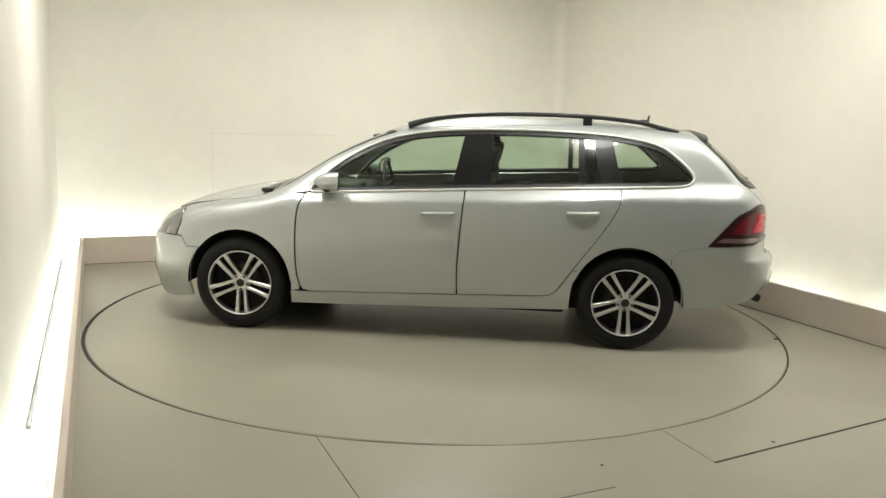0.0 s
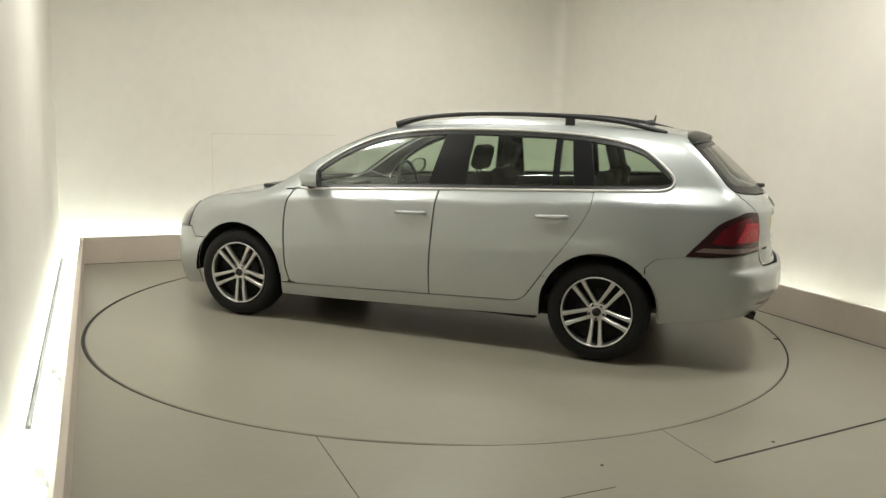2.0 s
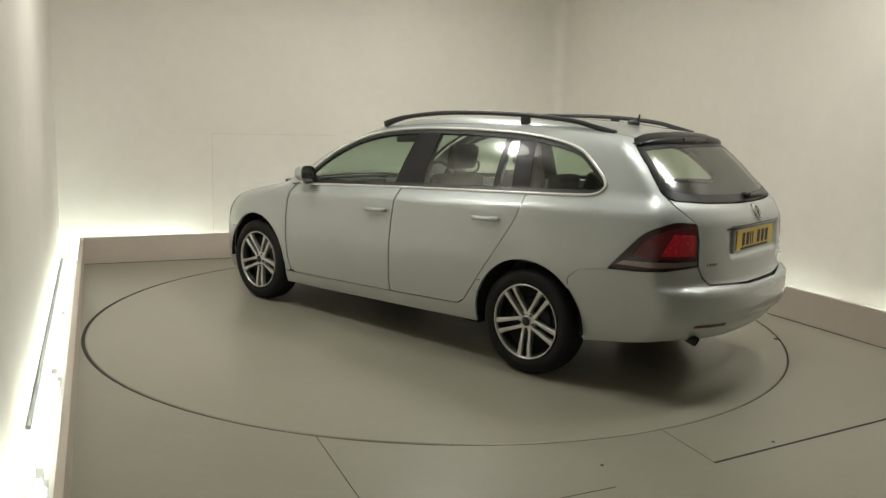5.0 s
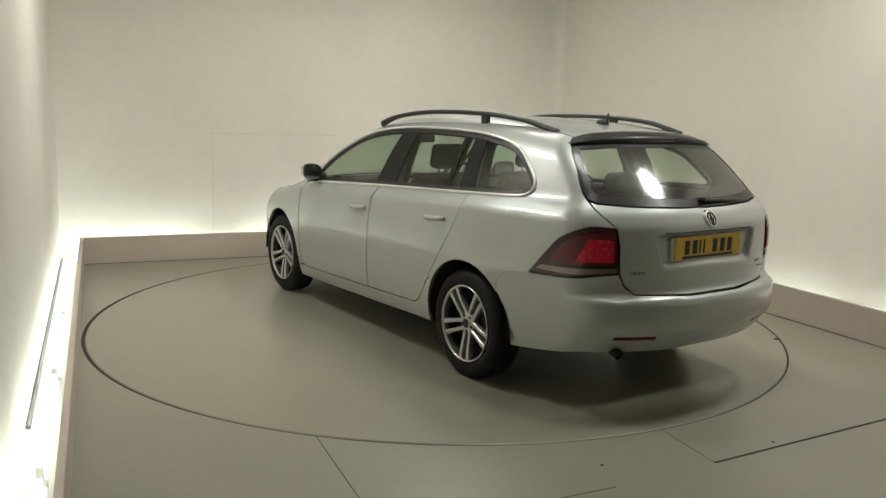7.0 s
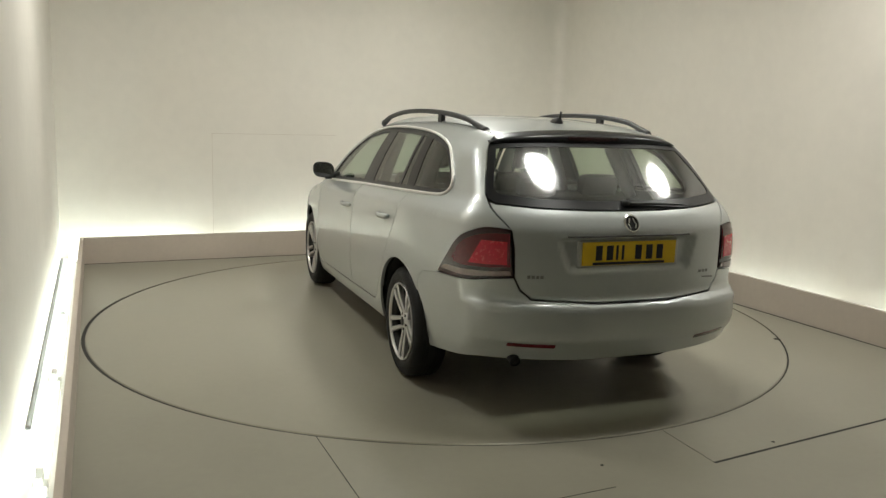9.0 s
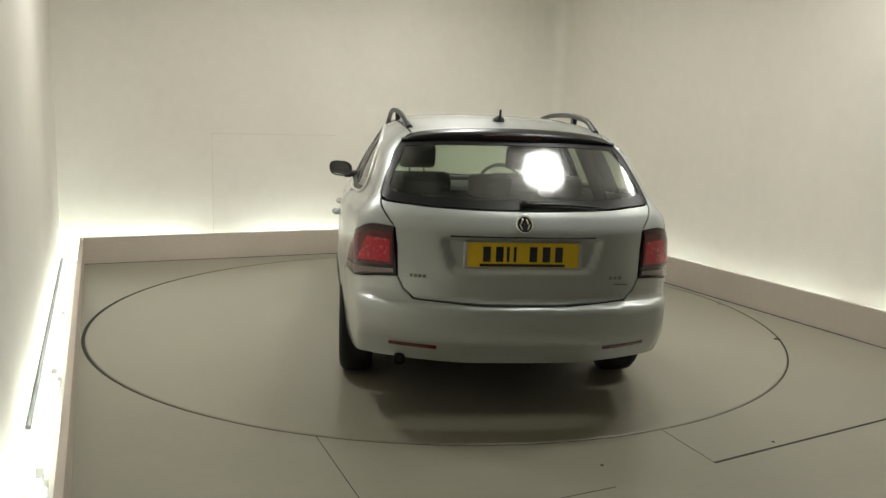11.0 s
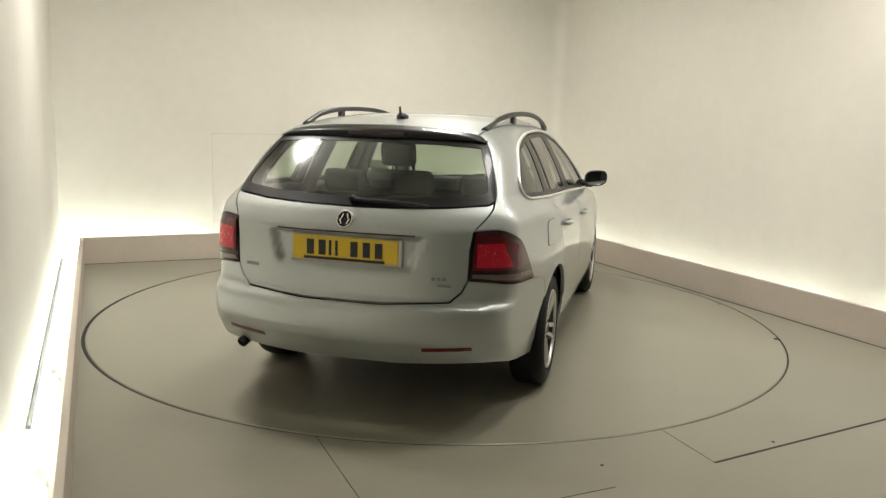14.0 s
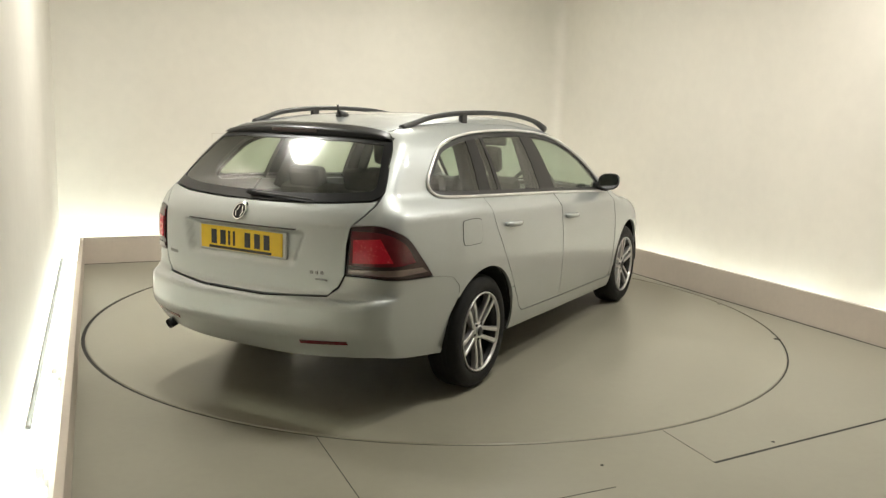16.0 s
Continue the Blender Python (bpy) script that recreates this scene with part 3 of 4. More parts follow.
panel("front_bumper", mirrored(nose_top, U_NOSE)[:len(nose_top)] + [(2 * U_NOSE - u, v) for u, v in reversed(nose_top)] + [(2 * U_NOSE - u, v) for u, v in bump_f] + bump_f[::-1], PAINT, car, sides="one", step=0.06)
HEAD = spline([(side_u(1.742), 0.614), (side_u(1.718), 0.70), (side_u(1.75), 0.786), (side_u(1.82), 0.775), (side_u(1.90), 0.722), (side_u(1.94), 0.64), (side_u(1.90), 0.610)], 4)
for lamp in panel("headlight", HEAD, HEADLAMP, car, off=0.006, F=0.03, label="dark-backed clear headlight"):
    s = 1 if lamp == car.children[-2] else -1
    bm = bmesh.new()
    tube(bm, [(1.70, s * 0.60, 0.69), (1.845, s * 0.672, 0.69)], [0.052, 0.05], 18)
    part("reflector", bm, CHROME, lamp, smooth=True)
panel("fog_light", spline([(2.16, 0.33), (2.18, 0.40), (2.25, 0.415), (2.31, 0.39), (2.30, 0.31), (2.20, 0.30)], 4), PIANO, car, off=0.002, F=0.02, label="dark round fog light recess")
panel("grille", [(U_NOSE - 0.5, 0.665), (U_NOSE - 0.45, 0.715), (U_NOSE + 0.45, 0.715), (U_NOSE + 0.5, 0.665)], PIANO, car, off=-0.004, sides="one")
HOOD = [(x, -float(ROOF_Y(x)) + 0.004) for x in np.linspace(1.17, 1.76, 12)] + [(1.86, -0.48), (1.92, -0.3), (1.95, 0.0), (1.92, 0.3), (1.86, 0.48)] + [(x, float(ROOF_Y(x)) - 0.004) for x in np.linspace(1.76, 1.17, 12)]
panel("bonnet", HOOD, PAINT, car, how=above, sides="one", step=0.05, gap=0.002)
ROOF = [(x, -float(ROOF_Y(x))) for x in np.linspace(-1.735, 0.28, 26)] + [(0.34, -0.4), (0.37, 0.0), (0.34, 0.4)] + [(x, float(ROOF_Y(x))) for x in np.linspace(0.28, -1.735, 26)] + [(-1.765, 0.40), (-1.78, 0.2), (-1.785, 0.0), (-1.78, -0.2), (-1.765, -0.40)]
panel("roof", ROOF, PAINT, car, how=above, sides="one", step=0.06, gap=0.0015)
SCREEN = [(x, -float(ROOF_Y(x)) + 0.012) for x in np.linspace(0.29, 1.10, 14)] + [(1.15, -0.5), (1.17, 0.0), (1.15, 0.5)] + [(x, float(ROOF_Y(x)) - 0.012) for x in np.linspace(1.10, 0.29, 14)] + [(0.35, 0.4), (0.38, 0.0), (0.35, -0.4)]
panel("windscreen", SCREEN, GLASS, car, how=above, sides="one", step=0.06, off=-0.003, F=0.0, label="clear tinted windscreen")
band("windscreen_seal", SCREEN, 0.03, BLACK, car, how=above, off=-0.001, sides="one")
bm = bmesh.new()
box(bm, 1.12, 1.20, -0.66, 0.66, 0.922, 0.950, bevel=0.01)
part("scuttle_panel", bm, BLACK, car)

# side windows


def between(u0t, u0b, u1t, u1b, grow=0.0):
    """The part of the window outline between two leaning lines."""
    bm = bmesh.new()
    f = bm.faces.new([bm.verts.new((u, v, 0)) for u, v in inset(DLO, grow)])
    zt, zb = 1.39, 1.0
    for ut, ub, keep in ((u0t, u0b, 1), (u1t, u1b, -1)):
        if ut is None:
            continue
        n = Vector((-(zt - zb), ut - ub, 0)) * -1
        if n.x * keep < 0:
            n = -n
        bmesh.ops.bisect_plane(bm, geom=bm.verts[:] + bm.edges[:] + bm.faces[:], plane_co=(ub, zb, 0), plane_no=n, clear_inner=True, dist=1e-6)
    f = max(bm.faces, key=lambda g: g.calc_area())
    pts = [(v.co.x, v.co.y) for v in f.verts]
    bm.free()
    return pts


WIN_F = between(-0.222, -0.150, None, None, 0.02)
WIN_R = between(-0.950, -0.965, -0.360, -0.352, 0.02)
WIN_S = between(-1.06, -1.125, -0.968, -0.985, 0.02)
WIN_Q = between(None, None, -1.135, -1.215, 0.02)
PIL_B = between(-0.385, -0.378, -0.200, -0.125, 0.006)
PIL_C = between(-1.155, -1.237, -1.04, -1.105, 0.006)
PIL_D = between(-0.978, -0.995, -0.940, -0.955, 0.006)
for name, outline in (("front_door_window", WIN_F), ("rear_door_window", WIN_R), ("rear_door_quarterlight", WIN_S), ("load_bay_window", WIN_Q)):
    panel(name, outline, GLASS, car, off=-0.004, F=0.0, gap=-0.004, label="tinted side window glass")
for outline in (PIL_B, PIL_C, PIL_D):
    panel("window_pillar", outline, PIANO, car, off=-0.001, F=0.03, gap=0.0, label="gloss black window pillar cover")
band("window_seal", inset(DLO, 0.004), 0.020, BLACK, car, off=0.0005, thick=0.02)


def bead(name, outline, wide, high, mat, parent, label=""):
    """A half-round strip laid along a closed outline on both flanks."""
    pts = []
    for i in range(len(outline)):
        p, q = Vector(outline[i]), Vector(outline[(i + 1) % len(outline)])
        k = max(1, int((q - p).length / 0.03))
        for j in range(k):
            r = p.lerp(q, j / k)
            if not pts or (r - Vector(pts[-1])).length > 0.018:
                pts.append(tuple(r))
    a = np.array(pts)
    P = around(a[:, 0], a[:, 1])
    N = outward(P)
    for _ in range(4):
        P = 0.5 * P + 0.25 * (np.roll(P, 1, 0) + np.roll(P, -1, 0))
        N = N + np.roll(N, 1, 0) + np.roll(N, -1, 0)
        N /= np.linalg.norm(N, axis=1, keepdims=True)
    T = np.roll(P, -1, 0) - np.roll(P, 1, 0)
    T /= np.linalg.norm(T, axis=1, keepdims=True)
    B = np.cross(T, N)
    for s in (1, -1):
        bm = bmesh.new()
        rows = [[bm.verts.new(((P[i] + N[i] * (0.004 + high * math.sin(w)) + B[i] * wide * math.cos(w)) * np.array([1, s, 1])).tolist()) for w in (k * math.pi / 4 - math.pi / 4 for k in range(7))] for i in range(len(P))]
        for p, q in zip(rows, rows[1:] + rows[:1]):
            for k in range(6):
                bm.faces.new((p[k], p[k + 1], q[k + 1], q[k]))
        bmesh.ops.recalc_face_normals(bm, faces=bm.faces)
        part(name, bm, mat, parent, label, smooth=True)


bead("window_trim", inset(DLO, -0.007), 0.0085, 0.009, TRIM_BRIGHT, car, "bright polished window trim strip")

# tail
bump_top = [(side_u(-1.563), 0.621), (side_u(-1.62), 0.6755), (side_u(-1.79), 0.701), (side_u(-1.95), 0.707), (side_u(-2.08), 0.717), (tail_u(0.68, 0.73), 0.730), (tail_u(0.585, 0.737), 0.737), (tail_u(0.559, 0.678), 0.678), (tail_u(0.512, 0.636), 0.636), (U_TAIL + 0.2, 0.621)]
bump_low = [(U_TAIL + 0.3, 0.325), (tail_u(0.55, 0.34), 0.338), (side_u(-2.1), 0.340), (side_u(-1.9), 0.305), (side_u(-1.66), 0.275), (-1.650, 0.30)] + [p for p in arc(-AX, ARCH_Z, ARCH, 180, 140, 8)]
bum = bump_top + [(2 * U_TAIL - u, v) for u, v in reversed(bump_top)] + [(2 * U_TAIL - u, v) for u, v in reversed(bump_low)] + bump_low
bumper = panel("rear_bumper", bum, PAINT, car, sides="one", step=0.025, gap=0.0006)[0]
gate_low = [(tail_u(0.661, 1.078), 1.078), (tail_u(0.661, 1.06), 1.06), (tail_u(0.613, 0.985), 0.985), (tail_u(0.597, 0.96), 0.96), (tail_u(0.587, 0.88), 0.88), (tail_u(0.583, 0.742), 0.742), (tail_u(0.556, 0.683), 0.683), (tail_u(0.510, 0.641), 0.641), (U_TAIL + 0.2, 0.626)]
gate_top = [(tail_u(0.658, 1.086), 1.086), (tail_u(0.635, 1.077), 1.077), (tail_u(0.45, 1.063), 1.063), (tail_u(0.2, 1.055), 1.055), (U_TAIL + 0.02, 1.053)]
tailgate = panel("tailgate", gate_low + [(2 * U_TAIL - u, v) for u, v in reversed(gate_low)] + [(2 * U_TAIL - u, v) for u, v in gate_top] + gate_top[::-1], PAINT, car, sides="one", step=0.016, gap=0.003)[0]
rg = [(tail_u(0.544, 1.366), 1.366), (tail_u(0.609, 1.25), 1.25), (tail_u(0.658, 1.125), 1.125), (tail_u(0.656, 1.098), 1.098), (tail_u(0.635, 1.082), 1.082), (tail_u(0.45, 1.068), 1.068), (tail_u(0.2, 1.060), 1.060), (U_TAIL + 0.02, 1.058)]
rg_top = [(U_TAIL + 0.02, 1.385), (tail_u(0.3, 1.382), 1.382)]
RG = rg + [(2 * U_TAIL - u, v) for u, v in reversed(rg)] + [(2 * U_TAIL - u, v) for u, v in reversed(rg_top)] + rg_top
panel("rear_window", RG, REAR_GLASS, tailgate, sides="one", off=-0.001, F=0.0, gap=0.002, label="tinted tailgate window glass")
band("rear_window_border", RG, 0.038, PIANO, tailgate, off=0.001, sides="one", label="black printed glass border")

for lamp in panel("tail_light", LAMP, RED_DARK, car, off=0.004, F=0.03, gap=0.002, label="smoked red wraparound tail light"):
    s = 1 if lamp.data.vertices[0].co.y > 0 else -1
    mid = spline([(tail_u(0.605, 0.95), 0.95), (side_u(-2.10), 0.940), (side_u(-2.0), 0.885), (side_u(-1.925), 0.79)], 4)
    inner = mid + [(side_u(-2.02), 0.782), (tail_u(0.68, 0.785), 0.785), (tail_u(0.60, 0.79), 0.79)]
    core = [(tail_u(0.615, 0.91), 0.91), (tail_u(0.72, 0.915), 0.915), (side_u(-2.09), 0.87), (side_u(-2.06), 0.80), (tail_u(0.70, 0.80), 0.80), (tail_u(0.615, 0.80), 0.80)]
    strip = [(side_u(-1.835), 0.735), (side_u(-1.88), 0.762), (side_u(-2.02), 0.766), (tail_u(0.68, 0.770), 0.770), (tail_u(0.60, 0.773), 0.773), (tail_u(0.597, 0.752), 0.752), (tail_u(0.68, 0.745), 0.745), (side_u(-2.05), 0.734)]
    for nm, o, mt, of in (("red_lens", inner, RED, 0.008), ("stop_lamp", core, RED_BRIGHT, 0.011), ("reversing_lens", strip, CLEAR, 0.009)):
        for ob in panel(nm, o, mt, lamp, off=of, F=0.004, gap=0.001, step=0.03):
            if ob.data.vertices[0].co.y * s < 0:
                bpy.data.objects.remove(ob)


def rear_x(y, z):
    return float(cast(np.array([[-1.2, abs(y), z]]), np.array([[-1.0, 0, 0]]))[0][0])


# number plate with plain bars, shade strip above it, badge
# pale slab added in place of the lit recess walls round the plate
bm = bmesh.new()
px = rear_x(0.16, 0.85)
box(bm, px - 0.007, px + 0.012, -0.285, 0.282, 0.786, 0.916, bevel=0.008)
part("plate_surround", bm, WHITE_TRIM, tailgate, "pale slab standing for the lit recess round the plate")
bm = bmesh.new()
box(bm, px - 0.013, px - 0.005, -0.265, 0.262, 0.797, 0.912, bevel=0.003)
plate = part("number_plate", bm, YELLOW, tailgate, "yellow number plate with dark bars")
for y0 in (0.190, 0.130, 0.078, 0.046, -0.030, -0.092, -0.152):
    bm = bmesh.new()
    w = 0.013 if y0 in (0.078, 0.046) else 0.036
    box(bm, px - 0.0145, px - 0.012, y0 - w, y0, 0.822, 0.894)
    part("bar", bm, INK, plate)
bm = bmesh.new()
box(bm, px - 0.0145, px - 0.012, -0.20, 0.205, 0.800, 0.813)
part("bar", bm, INK, plate)
# dark strip drawn as the shade under the recess's top edge
bm = bmesh.new()
for k in range(12):
    y0, y1 = -0.345 + 0.69 * k / 12, -0.345 + 0.69 * (k + 1) / 12
    a, b = rear_x(y0, 0.940), rear_x(y1, 0.940)
    vs = []
    for y, xx in ((y0, a), (y1, b)):
        for dx, z in ((0.006, 0.944), (-0.0015, 0.943), (-0.0030, 0.940), (-0.0015, 0.936), (0.006, 0.935)):
            vs.append(bm.verts.new((xx + dx, y, z)))
    for i in range(4):
        bm.faces.new((vs[i], vs[i + 1], vs[i + 6], vs[i + 5]))
bmesh.ops.remove_doubles(bm, verts=bm.verts, dist=1e-5)
part("tailgate_grip", bm, ALLOY_DARK, tailgate, "dark strip painted as the shade line above the plate", smooth=True)
bx = rear_x(0.0, 1.0)


def disc(bm, r0, r1, d, n=28):
    rings = []
    for r, dx in ((r1, 0.008), (r1, -d * 0.6), (r1 - 0.004, -d), (r0, -d), (r0, 0.008)):
        rings.append([bm.verts.new((bx + dx + 0.6 * r * math.sin(2 * math.pi * k / n), r * math.cos(2 * math.pi * k / n), 1.0 + r * math.sin(2 * math.pi * k / n))) for k in range(n)])
    for a, b in zip(rings, rings[1:]):
        for k in range(n):
            bm.faces.new((a[k], a[(k + 1) % n], b[(k + 1) % n], b[k]))


bm = bmesh.new()
disc(bm, 0.034, 0.042, 0.012)
badge = part("badge", bm, CHROME, tailgate, "round chrome badge ring")
bm = bmesh.new()
disc(bm, 0.002, 0.035, 0.006)
part("badge_plate", bm, ALLOY_DARK, badge)
for y, z, lean in ((0.013, 1.012, 18), (-0.013, 1.012, -18), (0.018, 0.988, -22), (-0.018, 0.988, 22)):
    bm = bmesh.new()
    box(bm, -0.002, 0.002, -0.0035, 0.0035, -0.014, 0.014, m=pose(bx - 0.009 + 0.6 * (z - 1.0), y, z, lean, 30, 0), bevel=0.001)
    part("badge_bar", bm, CHROME, badge)
for ys in ((0.52, 0.50, 0.48, 0.46), (-0.43, -0.455, -0.48)):
    for y in ys:
        bm = bmesh.new()
        xx = rear_x(y, 0.745)
        box(bm, xx - 0.003, xx + 0.004, y - 0.0075, y + 0.0075, 0.739, 0.754, bevel=0.001)
        part("lettering_bar", bm, LETTER, tailgate)
bm = bmesh.new()
box(bm, rear_x(-0.46, 0.71) - 0.003, rear_x(-0.46, 0.71) + 0.004, -0.515, -0.43, 0.711, 0.719, bevel=0.001)
part("lettering_bar", bm, LETTER, tailgate)

# spoiler, stop lamp, wiper
bm = bmesh.new()
cols = []
for k in range(25):
    y = -0.555 + 1.11 * k / 24.0
    g = 1 - (abs(y) / 0.555) ** 8
    w = (abs(y) / 0.555) ** 2.2
    x0 = -1.735 + 0.045 * w
    low = 1.362 - 0.006 * w
    z0 = low + 0.010 + (1.428 - 0.034 * w - low - 0.010) * max(g, 0.0) ** 0.5
    tip = -1.838 - 0.012 * g + 0.060 * w
    prof = [(x0 + 0.03, z0 - 0.008), (x0 + 0.01, z0 + 0.002), (x0 - 0.03, z0 + 0.001), (tip + 0.035, z0 - 0.012), (tip + 0.008, low + (z0 - low) * 0.66), (tip, low + (z0 - low) * 0.46), (tip - 0.002, low + (z0 - low) * 0.12), (tip + 0.006, low), (tip + 0.03, low + 0.012)]
    cols.append([bm.verts.new((x, y, z)) for x, z in prof])
for a, b in zip(cols, cols[1:]):
    for i in range(len(a) - 1):
        bm.faces.new((a[i], a[i + 1], b[i + 1], b[i]))
bm.faces.new(cols[0])
bm.faces.new(cols[-1][::-1])
bmesh.ops.recalc_face_normals(bm, faces=bm.faces)
spoiler = part("spoiler", bm, PIANO, tailgate, "gloss black roof spoiler", smooth=True)
bm = bmesh.new()
box(bm, -1.853, -1.835, -0.15, 0.15, 1.378, 1.396, bevel=0.003)
part("high_stop_light", bm, RED_DARK, spoiler, "red high-level stop light")
bm = bmesh.new()
arm = []
for k in range(9):
    y = -0.02 - 0.36 * k / 8
    z = 1.086 - 0.012 * k / 8 + 0.004 * math.sin(k / 8 * 3.0)
    arm.append((rear_x(y, z) - 0.018, y, z))
tube(bm, arm, [0.010, 0.009, 0.008, 0.007, 0.007, 0.006, 0.006, 0.005, 0.004], 8)
wiper = part("rear_wiper", bm, BLACK, tailgate, "black rear wiper", smooth=True)
bm = bmesh.new()
tube(bm, [(rear_x(0, 1.085) + 0.01, -0.005, 1.087), (rear_x(0, 1.085) - 0.036, -0.005, 1.093)], [0.017, 0.012], 14)
part("wiper_pivot", bm, BLACK, wiper, smooth=True)

# bumper reflectors and exhaust
for s in (1, -1):
    y0, y1 = (0.40, 0.62)
    o = [(tail_u(y0, 0.415), 0.408), (tail_u(y1, 0.42), 0.417), (tail_u(y1, 0.437), 0.434), (tail_u(y0, 0.432), 0.427)]
    for ob in panel("bumper_reflector", o, RED, bumper, off=0.003, F=0.01, gap=0.0, label="thin red bumper reflector"):
        if ob.data.vertices[0].co.y * s < 0:
            bpy.data.objects.remove(ob)
bm = bmesh.new()
tube(bm, [(-2.06, 0.56, 0.375), (-2.13, 0.56, 0.355), (-2.205, 0.565, 0.332)], [0.026, 0.027, 0.027], 16, cap=False)
tube(bm, [(-2.198, 0.565, 0.334), (-2.12, 0.56, 0.358)], [0.0235, 0.0235], 16)
part("exhaust_pipe", bm, ALLOY_DARK, car, "dark twin exhaust tip", smooth=True)

# under the body
bm = bmesh.new()
box(bm, -1.55, 1.55, -0.52, 0.52, 0.18, 0.30, bevel=0.03)
box(bm, -0.90, 0.92, -0.80, 0.80, 0.215, 0.30, bevel=0.02)
box(bm, -2.05, -1.60, -0.50, 0.50, 0.33, 0.40, bevel=0.02)
part("underbody", bm, LINER, car, "dark underbody")


def arch_liner(x, s):
    bm = bmesh.new()
    n = 22
    rows = []
    for y in (0.50, 0.845):
        rows.append([bm.verts.new((x + (ARCH + 0.006) * math.cos(radians(-4 + 188 * k / n)), s * y, ARCH_Z + (ARCH + 0.006) * math.sin(radians(-4 + 188 * k / n)))) for k in range(n + 1)])
    for k in range(n):
        bm.faces.new((rows[0][k], rows[0][k + 1], rows[1][k + 1], rows[1][k]))
    c = bm.verts.new((x, s * 0.50, ARCH_Z))
    for k in range(n):
        bm.faces.new((c, rows[0][k], rows[0][k + 1]))
    part("wheel_arch_liner", bm, LINER, car)


for x in (-AX, AX):
    for s in (1, -1):
        arch_liner(x, s)
        # folded lip round the opening
        q = arc(x, ARCH_Z, ARCH + 0.012, 176 if x > 0 else 140, 38 if x > 0 else 20)
        q2 = arc(x, ARCH_Z, ARCH - 0.004, 176 if x > 0 else 140, 38 if x > 0 else 20)
        a = np.array([(side_u(u) if abs(u) > BEND else u, z) for u, z in q + q2])
        P = around(a[:, 0], a[:, 1])
        N = outward(P)
        n = len(q)
        P[:n] += N[:n] * 0.001
        P[n:] += N[n:] * 0.004
        m = np.array([1, s, 1])
        ob = new("arch_lip", skin_mesh("arch_lip", P * m, N * m, [[i, i + 1, n + i + 1, n + i] for i in range(n - 1)], 0.02, PAINT))
        ob.parent = car


# wheels
def lathe(bm, prof, seg=48, s=1):
    rings = [[bm.verts.new((r * math.cos(2 * math.pi * k / seg), s * y, r * math.sin(2 * math.pi * k / seg))) for k in range(seg)] for r, y in prof]
    for a, b in zip(rings, rings[1:]):
        for k in range(seg):
            bm.faces.new((a[k], a[(k + 1) % seg], b[(k + 1) % seg], b[k]))


